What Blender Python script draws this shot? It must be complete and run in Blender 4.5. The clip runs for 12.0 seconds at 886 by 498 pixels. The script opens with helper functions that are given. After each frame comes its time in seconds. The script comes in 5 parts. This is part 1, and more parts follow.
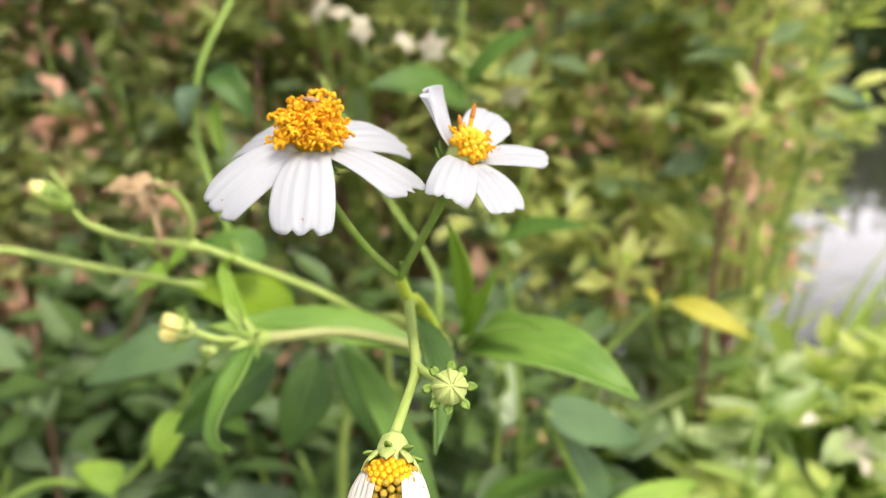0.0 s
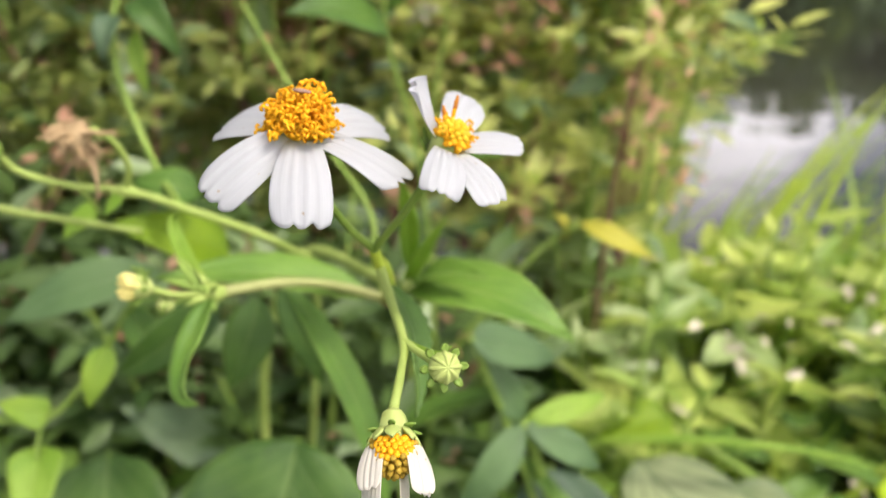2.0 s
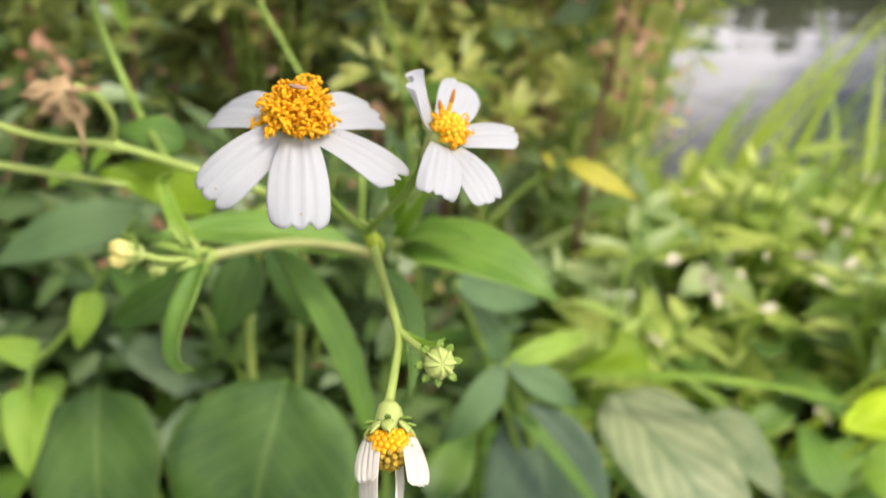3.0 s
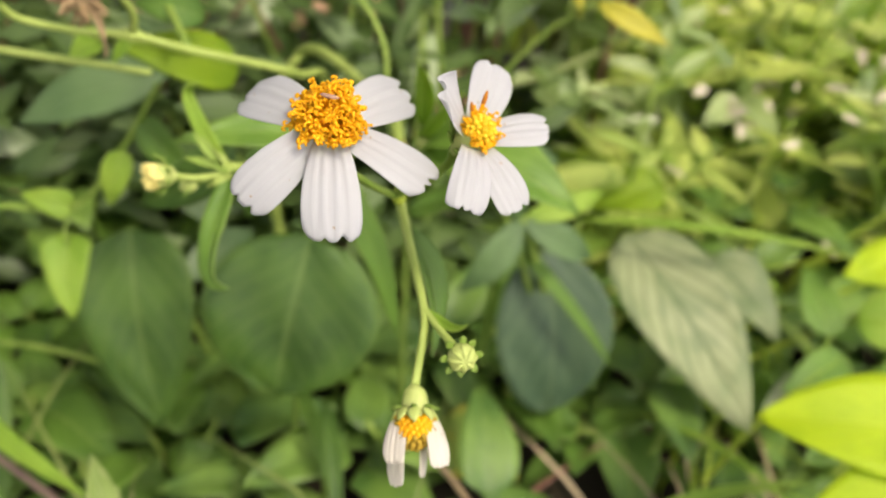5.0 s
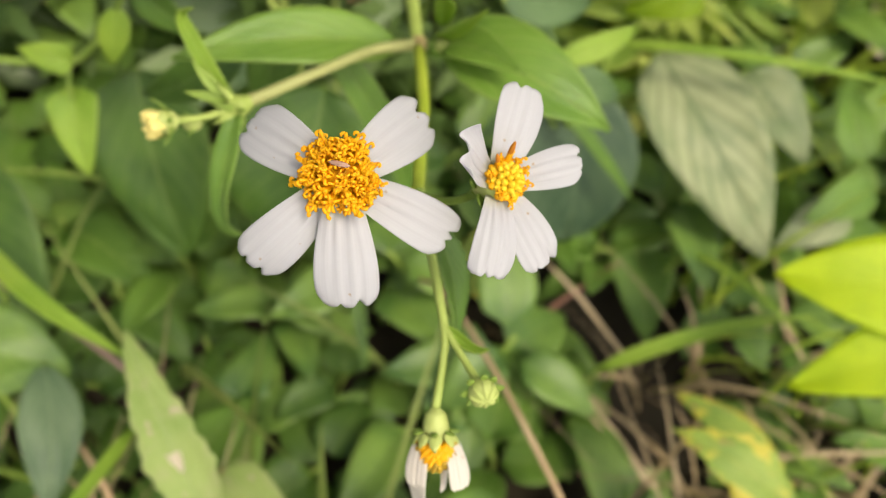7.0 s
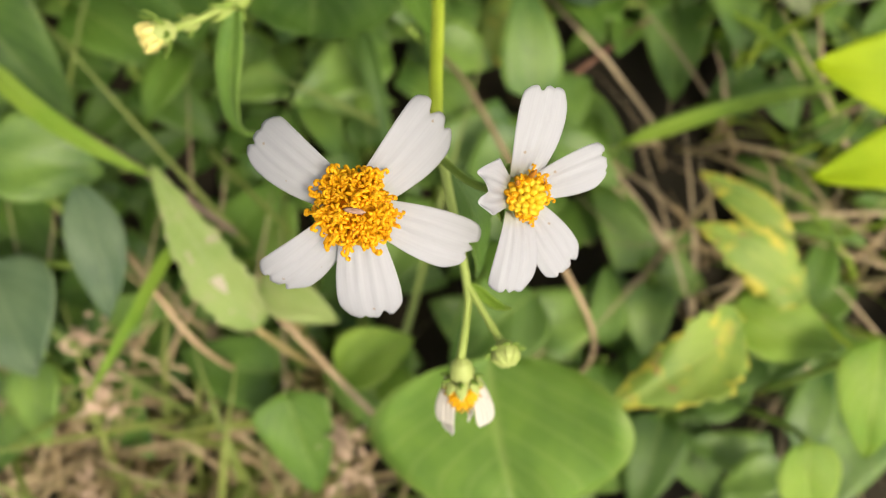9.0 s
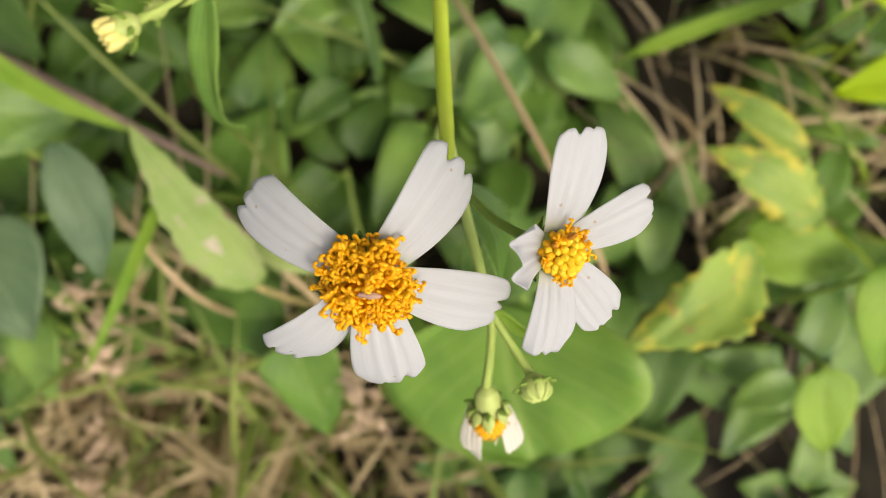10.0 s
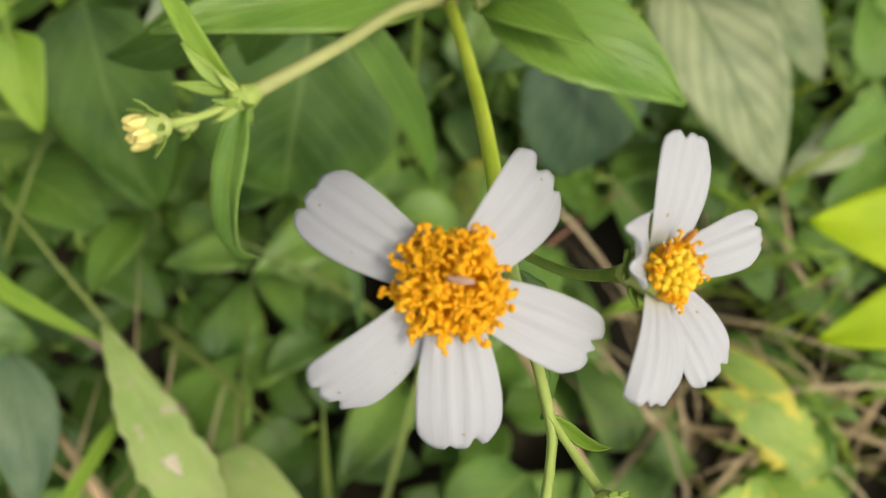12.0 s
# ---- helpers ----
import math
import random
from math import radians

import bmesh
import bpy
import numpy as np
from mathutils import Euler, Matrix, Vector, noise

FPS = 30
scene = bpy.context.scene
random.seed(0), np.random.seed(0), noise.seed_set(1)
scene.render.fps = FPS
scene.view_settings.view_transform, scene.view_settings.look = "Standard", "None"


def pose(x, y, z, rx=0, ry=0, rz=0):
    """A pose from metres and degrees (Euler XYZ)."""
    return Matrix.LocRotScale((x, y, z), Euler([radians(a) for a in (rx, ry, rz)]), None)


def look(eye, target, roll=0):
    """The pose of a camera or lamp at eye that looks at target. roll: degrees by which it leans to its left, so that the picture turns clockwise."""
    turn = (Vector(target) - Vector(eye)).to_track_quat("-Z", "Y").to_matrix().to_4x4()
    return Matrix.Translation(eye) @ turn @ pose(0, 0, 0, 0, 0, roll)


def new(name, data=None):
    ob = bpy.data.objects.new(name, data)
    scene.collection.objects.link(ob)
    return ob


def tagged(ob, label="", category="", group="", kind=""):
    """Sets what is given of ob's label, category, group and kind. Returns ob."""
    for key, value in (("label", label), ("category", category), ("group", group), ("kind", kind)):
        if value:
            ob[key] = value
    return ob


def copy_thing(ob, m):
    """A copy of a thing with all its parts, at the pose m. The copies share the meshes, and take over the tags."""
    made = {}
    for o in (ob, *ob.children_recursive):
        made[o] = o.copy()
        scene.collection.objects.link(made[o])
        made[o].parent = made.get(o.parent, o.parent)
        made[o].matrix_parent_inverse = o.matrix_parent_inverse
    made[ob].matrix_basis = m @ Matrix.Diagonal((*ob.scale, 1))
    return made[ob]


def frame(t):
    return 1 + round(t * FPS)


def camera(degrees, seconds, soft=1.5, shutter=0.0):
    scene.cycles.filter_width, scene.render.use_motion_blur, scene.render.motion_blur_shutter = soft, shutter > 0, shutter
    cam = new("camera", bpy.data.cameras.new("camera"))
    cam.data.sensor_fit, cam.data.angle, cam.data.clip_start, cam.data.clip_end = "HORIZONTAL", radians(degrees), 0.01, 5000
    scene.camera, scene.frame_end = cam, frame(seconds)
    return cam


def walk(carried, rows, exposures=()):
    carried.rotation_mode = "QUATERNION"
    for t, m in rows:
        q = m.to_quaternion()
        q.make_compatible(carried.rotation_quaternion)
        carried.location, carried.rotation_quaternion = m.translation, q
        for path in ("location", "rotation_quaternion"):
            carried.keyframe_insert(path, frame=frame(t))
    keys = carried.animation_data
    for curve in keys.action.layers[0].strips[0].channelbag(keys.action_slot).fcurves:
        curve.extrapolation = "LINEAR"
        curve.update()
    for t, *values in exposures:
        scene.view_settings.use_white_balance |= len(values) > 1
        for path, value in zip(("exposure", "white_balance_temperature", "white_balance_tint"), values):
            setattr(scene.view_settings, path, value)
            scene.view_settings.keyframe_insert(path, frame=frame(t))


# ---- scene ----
cam = camera(56.7, 12.0, soft=0.4)
PATH = [
    (0, (0.0079, 0.0176, 0.3873), (0.0018, 1.9692, -0.0499), -0.26),
    (0.5, (0.0079, 0.0175, 0.3911), (0.0622, 1.9523, -0.1124), 0.29),
    (1, (0.0042, 0.0128, 0.3915), (0.1193, 1.935, -0.1488), 0.4),
    (1.5, (0.0006, 0.0142, 0.396), (0.2023, 1.9069, -0.2179), 1.27),
    (2, (-0.0041, 0.0147, 0.399), (0.2571, 1.8808, -0.2714), 1.77),
    (2.5, (-0.0056, 0.0182, 0.4049), (0.2874, 1.8447, -0.3552), 2.47),
    (3, (-0.006, 0.0173, 0.409), (0.2999, 1.7947, -0.4554), 3.09),
    (3.2, (-0.0077, 0.0195, 0.4128), (0.3019, 1.7608, -0.521), 3.89),
    (5, (-0.0071, 0.0299, 0.4345), (0.2444, 1.5098, -0.887), 4.91),
    (5.5, (-0.0058, 0.0361, 0.4364), (0.2214, 1.4162, -0.9932), 4.79),
    (6, (-0.0034, 0.0458, 0.4421), (0.2027, 1.3167, -1.0884), 4.83),
    (6.5, (-0.0035, 0.0528, 0.4515), (0.1902, 1.193, -1.1802), 5.01),
    (7, (-0.005, 0.0624, 0.4541), (0.1709, 1.0617, -1.2694), 5.29),
    (7.2, (-0.0039, 0.0663, 0.4534), (0.1552, 1.0018, -1.3071), 4.93),
    (8.8, (-0.0012, 0.0908, 0.4641), (0.06, 0.477, -1.4973), 2.26),
    (9, (-0.0012, 0.0968, 0.4662), (0.0475, 0.3999, -1.51), 2.48),
    (9.5, (0.0011, 0.1118, 0.4626), (0.0139, 0.2217, -1.5344), -0.45),
    (10, (-0.0015, 0.1169, 0.4564), (0.0236, 0.1319, -1.5434), 49.5),
    (10.5, (-0.0025, 0.1131, 0.4535), (0.02, 0.3118, -1.5365), -0.06),
    (11, (-0.0084, 0.1032, 0.4484), (0.0827, 0.496, -1.5105), 6.9),
    (11.5, (-0.012, 0.099, 0.445), (0.17, 0.6731, -1.4622), 10.8),
    (12, (-0.0168, 0.0942, 0.4396), (0.249, 0.8418, -1.3962), 12.16),
]
walk(cam, [(t, look(eye, target, roll)) for t, eye, target, roll in PATH],
     exposures=[(0, 0.09, 6050, 12), (3, -0.08, 6100, 11), (5, -0.18, 6500, 11), (7, -0.28, 6550, 10), (9, -0.26, 6550, 9), (12, -0.44, 6350, 7)])
# one fixed aperture and focus, as a phone lens held close to its subject
cam.data.dof.use_dof = True
cam.data.dof.focus_distance = 0.082
cam.data.dof.aperture_fstop = 25.0

# ---- light ----
SUN_EL, SUN_AZ = radians(61), radians(140)   # height, and bearing clockwise from +y
world = bpy.data.worlds.new("sky")
scene.world = world
world.use_nodes = True
wn = world.node_tree.nodes
sky = wn.new("ShaderNodeTexSky")
sky.sky_type = "NISHITA"
sky.sun_disc = False
sky.sun_elevation, sky.sun_rotation = SUN_EL, SUN_AZ
sky.air_density, sky.dust_density, sky.ozone_density = 0.7, 6.0, 0.6
wl = world.node_tree.links
# broken white cloud over the clear sky
puffs = wn.new("ShaderNodeTexNoise")
puffs.inputs["Scale"].default_value, puffs.inputs["Detail"].default_value = 2.6, 5.0
cover = wn.new("ShaderNodeMapRange")
cover.interpolation_type = "SMOOTHSTEP"
cover.inputs[1].default_value, cover.inputs[2].default_value = 0.50, 0.68
grey = wn.new("ShaderNodeRGBToBW")
white = wn.new("ShaderNodeMix")
white.data_type, white.blend_type = "RGBA", "MULTIPLY"
white.inputs[0].default_value = 1.0
white.inputs[7].default_value = (3.4, 3.1, 3.0, 1)
blend = wn.new("ShaderNodeMix")
blend.data_type = "RGBA"
# the cloud closes up towards the horizon
where = wn.new("ShaderNodeTexCoord")
part_z = wn.new("ShaderNodeSeparateXYZ")
low = wn.new("ShaderNodeMapRange")
low.inputs[1].default_value, low.inputs[2].default_value = 0.10, 0.60
low.inputs[3].default_value, low.inputs[4].default_value = 0.16, 0.0
denser = wn.new("ShaderNodeMath")
wl.new(where.outputs["Generated"], part_z.inputs[0])
wl.new(where.outputs["Generated"], puffs.inputs["Vector"])
wl.new(part_z.outputs[2], low.inputs[0])
wl.new(puffs.outputs[0], denser.inputs[0])
wl.new(low.outputs[0], denser.inputs[1])
wl.new(denser.outputs[0], cover.inputs[0])
wl.new(sky.outputs[0], grey.inputs[0])
lit = wn.new("ShaderNodeMath")
lit.operation = "MULTIPLY_ADD"
lit.inputs[1].default_value, lit.inputs[2].default_value = 17.0, 1.0
bright = wn.new("ShaderNodeMath")
bright.operation = "MULTIPLY"
wl.new(low.outputs[0], lit.inputs[0])
wl.new(lit.outputs[0], bright.inputs[0])
wl.new(grey.outputs[0], bright.inputs[1])
wl.new(bright.outputs[0], white.inputs[6])
wl.new(cover.outputs[0], blend.inputs[0])
wl.new(sky.outputs[0], blend.inputs[6])
wl.new(white.outputs[2], blend.inputs[7])
wl.new(blend.outputs[2], wn["Background"].inputs[0])
wn["Background"].inputs[1].default_value = 0.127
sun = new("sun", bpy.data.lights.new("sun", "SUN"))
sun.data.energy, sun.data.angle, sun.data.color = 3.2, radians(13), (1.0, 0.87, 0.68)
sun_from = Vector((math.sin(SUN_AZ) * math.cos(SUN_EL), math.cos(SUN_AZ) * math.cos(SUN_EL), math.sin(SUN_EL)))
sun.matrix_world = look(sun_from * 20, (0, 0, 0))

# ---- materials ----


def material(name):
    m = bpy.data.materials.new(name)
    m.use_nodes = True
    nt = m.node_tree
    return m, nt, nt.nodes["Principled BSDF"]


def node(nt, kind, **values):
    n = nt.nodes.new(kind)
    for k, v in values.items():
        n.inputs[k.replace("_", " ")].default_value = v
    return n


def mix(nt, fac, a, b, blend="MIX"):
    n = nt.nodes.new("ShaderNodeMix")
    n.data_type, n.blend_type = "RGBA", blend
    for slot, v in ((0, fac), (6, a), (7, b)):
        if isinstance(v, (tuple, float, int)):
            n.inputs[slot].default_value = (*v, 1) if isinstance(v, tuple) else v
        else:
            nt.links.new(v, n.inputs[slot])
    return n.outputs[2]


def calc(nt, op, a, b=0.0, c=0.0):
    n = nt.nodes.new("ShaderNodeMath")
    n.operation = op
    for slot, v in enumerate((a, b, c)):
        if isinstance(v, (float, int)):
            n.inputs[slot].default_value = v
        else:
            nt.links.new(v, n.inputs[slot])
    return n.outputs[0]


def step(nt, x, lo, hi):
    n = nt.nodes.new("ShaderNodeMapRange")
    n.interpolation_type = "SMOOTHSTEP"
    n.inputs[1].default_value, n.inputs[2].default_value = lo, hi
    nt.links.new(x, n.inputs[0])
    return n.outputs[0]


def noise_of(nt, scale, detail=3.0, coord="Object"):
    tc = nt.nodes.new("ShaderNodeTexCoord")
    n = node(nt, "ShaderNodeTexNoise", Scale=scale, Detail=detail)
    nt.links.new(tc.outputs[coord], n.inputs["Vector"])
    return n.outputs[0]


def bumped(nt, bsdf, height, strength, distance):
    b = node(nt, "ShaderNodeBump", Strength=strength, Distance=distance)
    nt.links.new(height, b.inputs["Height"])
    nt.links.new(b.outputs[0], bsdf.inputs["Normal"])
    return b


def translucent(nt, bsdf, color, amount):
    t = nt.nodes.new("ShaderNodeBsdfTranslucent")
    nt.links.new(color, t.inputs["Color"])
    s = nt.nodes.new("ShaderNodeMixShader")
    s.inputs[0].default_value = amount
    nt.links.new(bsdf.outputs[0], s.inputs[1])
    nt.links.new(t.outputs[0], s.inputs[2])
    nt.links.new(s.outputs[0], nt.nodes["Material Output"].inputs["Surface"])


def leaf_material(name, dark, light, vein, pairs=7.0, spread=0.5, edge=None, glow=0.3, rough=0.5, island=False, spots=None, coarse=70.0, show=0.40, broad=0.10, gloss=0.36, own=None):
    """Leaf skin: two greens mottled at two scales, a midrib, side veins, relief, light passing through."""
    m, nt, b = material(name)
    uv = nt.nodes.new("ShaderNodeUVMap")
    sep = nt.nodes.new("ShaderNodeSeparateXYZ")
    nt.links.new(uv.outputs[0], sep.inputs[0])
    u, v = sep.outputs[0], calc(nt, "ABSOLUTE", calc(nt, "MULTIPLY_ADD", sep.outputs[1], 2.0, -1.0))
    blotch, grain = noise_of(nt, coarse), noise_of(nt, coarse * 12, 4.0)
    if island:
        rnd = nt.nodes.new("ShaderNodeNewGeometry").outputs["Random Per Island"]
    else:
        rnd = nt.nodes.new("ShaderNodeObjectInfo").outputs["Random"]
    own = own if own is not None else 0.80 if island else 0.45
    tone = calc(nt, "ADD", calc(nt, "MULTIPLY", step(nt, blotch, 0.35, 0.65), 1.0 - own), calc(nt, "MULTIPLY", rnd, own))
    col = mix(nt, tone, dark, light)
    col = mix(nt, calc(nt, "MULTIPLY", step(nt, grain, 0.45, 0.7), 0.22), col, light)
    mid = calc(nt, "SUBTRACT", 1.0, step(nt, v, 0.015, 0.06))
    phase = calc(nt, "FRACT", calc(nt, "MULTIPLY", calc(nt, "MULTIPLY_ADD", v, -spread * 0.5, u), pairs))
    side = calc(nt, "SUBTRACT", 1.0, step(nt, calc(nt, "ABSOLUTE", calc(nt, "SUBTRACT", phase, 0.5)), 0.02, broad))
    veins = calc(nt, "MAXIMUM", mid, calc(nt, "MULTIPLY", side, 0.6))
    col = mix(nt, calc(nt, "MULTIPLY", veins, show), col, vein)
    if not island:
        col = mix(nt, calc(nt, "MULTIPLY", step(nt, v, 0.90, 1.0), 0.35), col, vein)
    if edge:
        patch = noise_of(nt, coarse * 2.2, 3.0)
        rim = calc(nt, "ADD", step(nt, calc(nt, "MULTIPLY_ADD", patch, 2.4, v), 1.95, 2.25), calc(nt, "MULTIPLY", step(nt, patch, 0.56, 0.70), 0.7))
        col = mix(nt, calc(nt, "MINIMUM", rim, 1.0), col, edge)
    if spots:
        sp = noise_of(nt, coarse * 4, 2.0)
        col = mix(nt, step(nt, sp, 0.66, 0.72), col, spots)
    nt.links.new(col, b.inputs["Base Color"])
    b.inputs["Roughness"].default_value = rough
    b.inputs["Specular IOR Level"].default_value = gloss
    h = calc(nt, "ADD", calc(nt, "MULTIPLY", veins, -0.7), calc(nt, "MULTIPLY", grain, 0.5))
    bumped(nt, b, h, 0.7, 0.0005)
    translucent(nt, b, mix(nt, 0.35, col, (0.45, 0.60, 0.03), "MIX"), glow)
    return m


def plain_material(name, a, b_, scale=400.0, rough=0.55, relief=0.3, glow=0.0, streak=False):
    """Mottled skin for stems, soil and dry matter."""
    m, nt, b = material(name)
    big, fine = noise_of(nt, scale * 0.2), noise_of(nt, scale, 5.0)
    rnd = nt.nodes.new("ShaderNodeObjectInfo").outputs["Random"]
    tone = calc(nt, "ADD", calc(nt, "MULTIPLY", step(nt, big, 0.3, 0.7), 0.6), calc(nt, "MULTIPLY", fine, 0.4))
    col = mix(nt, tone, a, b_)
    col = mix(nt, calc(nt, "MULTIPLY", rnd, 0.25), col, a)
    nt.links.new(col, b.inputs["Base Color"])
    b.inputs["Roughness"].default_value = rough
    b.inputs["Specular IOR Level"].default_value = 0.3
    bumped(nt, b, fine, relief, 0.0004)
    if glow:
        translucent(nt, b, col, glow)
    return m


def petal_material(name, white, shade, through_it=0.48):
    m, nt, b = material(name)
    uv = nt.nodes.new("ShaderNodeUVMap")
    sep = nt.nodes.new("ShaderNodeSeparateXYZ")
    nt.links.new(uv.outputs[0], sep.inputs[0])
    # fine lengthwise nerves, a faint greenish claw, tiny specks
    stretch = nt.nodes.new("ShaderNodeCombineXYZ")
    nt.links.new(calc(nt, "MULTIPLY", sep.outputs[0], 1.2), stretch.inputs[0])
    nt.links.new(calc(nt, "MULTIPLY", sep.outputs[1], 26.0), stretch.inputs[1])
    nz = node(nt, "ShaderNodeTexNoise", Scale=1.0, Detail=3.0)
    nt.links.new(stretch.outputs[0], nz.inputs["Vector"])
    col = mix(nt, calc(nt, "MULTIPLY", step(nt, nz.outputs[0], 0.4, 0.7), 0.4), white, shade)
    col = mix(nt, calc(nt, "MULTIPLY", calc(nt, "SUBTRACT", 1.0, step(nt, sep.outputs[0], 0.0, 0.22)), 0.45), col, (0.70, 0.72, 0.42))
    speck = noise_of(nt, 900.0, 1.0)
    col = mix(nt, calc(nt, "MULTIPLY", step(nt, speck, 0.77, 0.80), 0.6), col, (0.42, 0.30, 0.16))
    nt.links.new(col, b.inputs["Base Color"])
    b.inputs["Roughness"].default_value = 0.55
    b.inputs["Specular IOR Level"].default_value = 0.25
    bumped(nt, b, nz.outputs[0], 0.16, 0.0003)
    translucent(nt, b, col, through_it)
    return m


PETAL = petal_material("petal_white", (0.60, 0.615, 0.635), (0.53, 0.545, 0.565))
PETAL_OLD = petal_material("petal_withered", (0.82, 0.80, 0.73), (0.76, 0.71, 0.60), 0.55)
FLORET = plain_material("floret_orange", (0.86, 0.43, 0.004), (0.95, 0.58, 0.010), 900, 0.5, 0.2, 0.3)
FLORET_BUD = plain_material("floret_yellow", (0.72, 0.46, 0.01), (0.80, 0.62, 0.04), 900, 0.5, 0.2, 0.15)
FLORET_OLD = plain_material("floret_olive", (0.30, 0.20, 0.02), (0.55, 0.38, 0.03), 900, 0.6, 0.2, 0.1)
ANTHER = plain_material("anther_brown", (0.34, 0.11, 0.01), (0.62, 0.27, 0.01), 900, 0.6)
STEM = plain_material("stem_green", (0.14, 0.24, 0.03), (0.31, 0.42, 0.085), 700, 0.5, 0.3, 0.12)
STEM_RED = plain_material("stem_reddish", (0.28, 0.22, 0.09), (0.42, 0.36, 0.14), 600, 0.5, 0.3, 0.08)
STEM_PALE = plain_material("stem_pale", (0.25, 0.34, 0.065), (0.43, 0.53, 0.14), 500, 0.5, 0.3, 0.1)
STEM_PURPLE = plain_material("stem_purplish", (0.15, 0.095, 0.085), (0.27, 0.20, 0.14), 300, 0.6, 0.4)
STEM_SIDE = plain_material("stem_side", (0.28, 0.31, 0.10), (0.43, 0.45, 0.18), 500, 0.5, 0.3, 0.1)
STEM_BROWN = plain_material("stem_brown", (0.10, 0.045, 0.03), (0.24, 0.13, 0.08), 300, 0.7, 0.5)
BUD = plain_material("bud_green", (0.36, 0.45, 0.11), (0.54, 0.60, 0.22), 800, 0.5, 0.3, 0.15)
BUD_YELLOW = plain_material("bud_cream", (0.70, 0.63, 0.16), (0.80, 0.73, 0.32), 800, 0.5, 0.2, 0.15)
DRY = plain_material("dry_brown", (0.26, 0.17, 0.08), (0.55, 0.42, 0.23), 500, 0.8, 0.6, 0.1)
STRAW = plain_material("straw", (0.30, 0.20, 0.10), (0.55, 0.44, 0.26), 200, 0.8, 0.5, 0.1)
TUFT = plain_material("dry_husk", (0.52, 0.38, 0.25), (0.68, 0.55, 0.40), 400, 0.8, 0.5, 0.2)
# soil near black, so shade in the gaps between weeds is in its colour
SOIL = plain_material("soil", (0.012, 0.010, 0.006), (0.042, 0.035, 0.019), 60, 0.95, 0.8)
FLECK = plain_material("withered_floret", (0.22, 0.13, 0.09), (0.42, 0.28, 0.20), 900, 0.8, 0.4)
STEM_LIME = plain_material("stem_lime", (0.34, 0.46, 0.03), (0.50, 0.60, 0.07), 500, 0.45, 0.3, 0.15)

LEAF = leaf_material("leaf_green", (0.068, 0.155, 0.020), (0.135, 0.262, 0.033), (0.318, 0.431, 0.099), 6.0, 1.0)
LEAF_DEEP = leaf_material("leaf_deep", (0.028, 0.075, 0.010), (0.085, 0.170, 0.022), (0.165, 0.250, 0.062), 7.0, 0.9, glow=0.2, show=0.5, broad=0.08, coarse=55)
LEAF_MAIN = leaf_material("leaf_main", (0.105, 0.230, 0.026), (0.205, 0.360, 0.046), (0.38, 0.50, 0.12), 6.0, 1.0, glow=0.36, rough=0.45, gloss=0.5)
LEAF_BLUE = leaf_material("leaf_bluish", (0.050, 0.098, 0.046), (0.105, 0.165, 0.076), (0.17, 0.24, 0.11), 6.0, 1.0, glow=0.12, rough=0.5)
LEAF_PALE = leaf_material("leaf_silvery", (0.135, 0.195, 0.080), (0.33, 0.37, 0.19), (0.065, 0.120, 0.040), 7.0, 0.9, glow=0.2, rough=0.48, show=0.75, broad=0.26)
LEAF_LIME = leaf_material("leaf_lime", (0.34, 0.52, 0.006), (0.52, 0.68, 0.012), (0.56, 0.70, 0.05), 6.0, 1.0, glow=0.45)
LEAF_GOLD = leaf_material("leaf_golden", (0.36, 0.36, 0.03), (0.52, 0.48, 0.05), (0.50, 0.48, 0.10), 6.0, 1.0, glow=0.3)
LEAF_YOUNG = leaf_material("leaf_young", (0.173, 0.334, 0.025), (0.318, 0.474, 0.057), (0.450, 0.561, 0.132), 6.0, 1.0, glow=0.4)
LEAF_SICK = leaf_material("leaf_yellowing", (0.14, 0.25, 0.034), (0.30, 0.41, 0.065), (0.36, 0.43, 0.09), 7.0, 0.9, edge=(0.50, 0.47, 0.06), spots=(0.30, 0.20, 0.07), glow=0.22)
LEAF_TORN = leaf_material("leaf_worn", (0.19, 0.30, 0.065), (0.33, 0.42, 0.13), (0.328, 0.396, 0.170), 7.0, 0.9, edge=(0.312, 0.378, 0.136), spots=(0.410, 0.361, 0.238))
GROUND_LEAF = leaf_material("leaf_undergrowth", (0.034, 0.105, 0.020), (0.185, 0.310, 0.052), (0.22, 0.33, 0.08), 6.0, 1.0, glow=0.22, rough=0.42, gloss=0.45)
GRASS = leaf_material("grass_blade", (0.14, 0.27, 0.020), (0.45, 0.56, 0.06), (0.331, 0.439, 0.095), 1.0, 0.0, glow=0.35, island=True, coarse=20)
GRASS_DRY = leaf_material("grass_dry", (0.24, 0.17, 0.08), (0.62, 0.50, 0.30), (0.46, 0.39, 0.24), 1.0, 0.0, glow=0.15, island=True, coarse=20)
LEAF_DARK = leaf_material("leaf_dark", (0.036, 0.075, 0.038), (0.075, 0.125, 0.060), (0.13, 0.19, 0.09), 6.0, 1.0, glow=0.12)
LEAF_GREY = leaf_material("leaf_greyish", (0.060, 0.120, 0.042), (0.110, 0.190, 0.066), (0.16, 0.24, 0.10), 6.0, 1.0, glow=0.2)
LEAF_SUNNY = leaf_material("leaf_sunny", (0.15, 0.28, 0.008), (0.28, 0.42, 0.012), (0.30, 0.42, 0.03), 6.0, 1.0, glow=0.5)
GRASS_DULL = leaf_material("grass_dull", (0.10, 0.16, 0.03), (0.27, 0.32, 0.08), (0.28, 0.34, 0.11), 1.0, 0.0, glow=0.25, island=True, coarse=20)
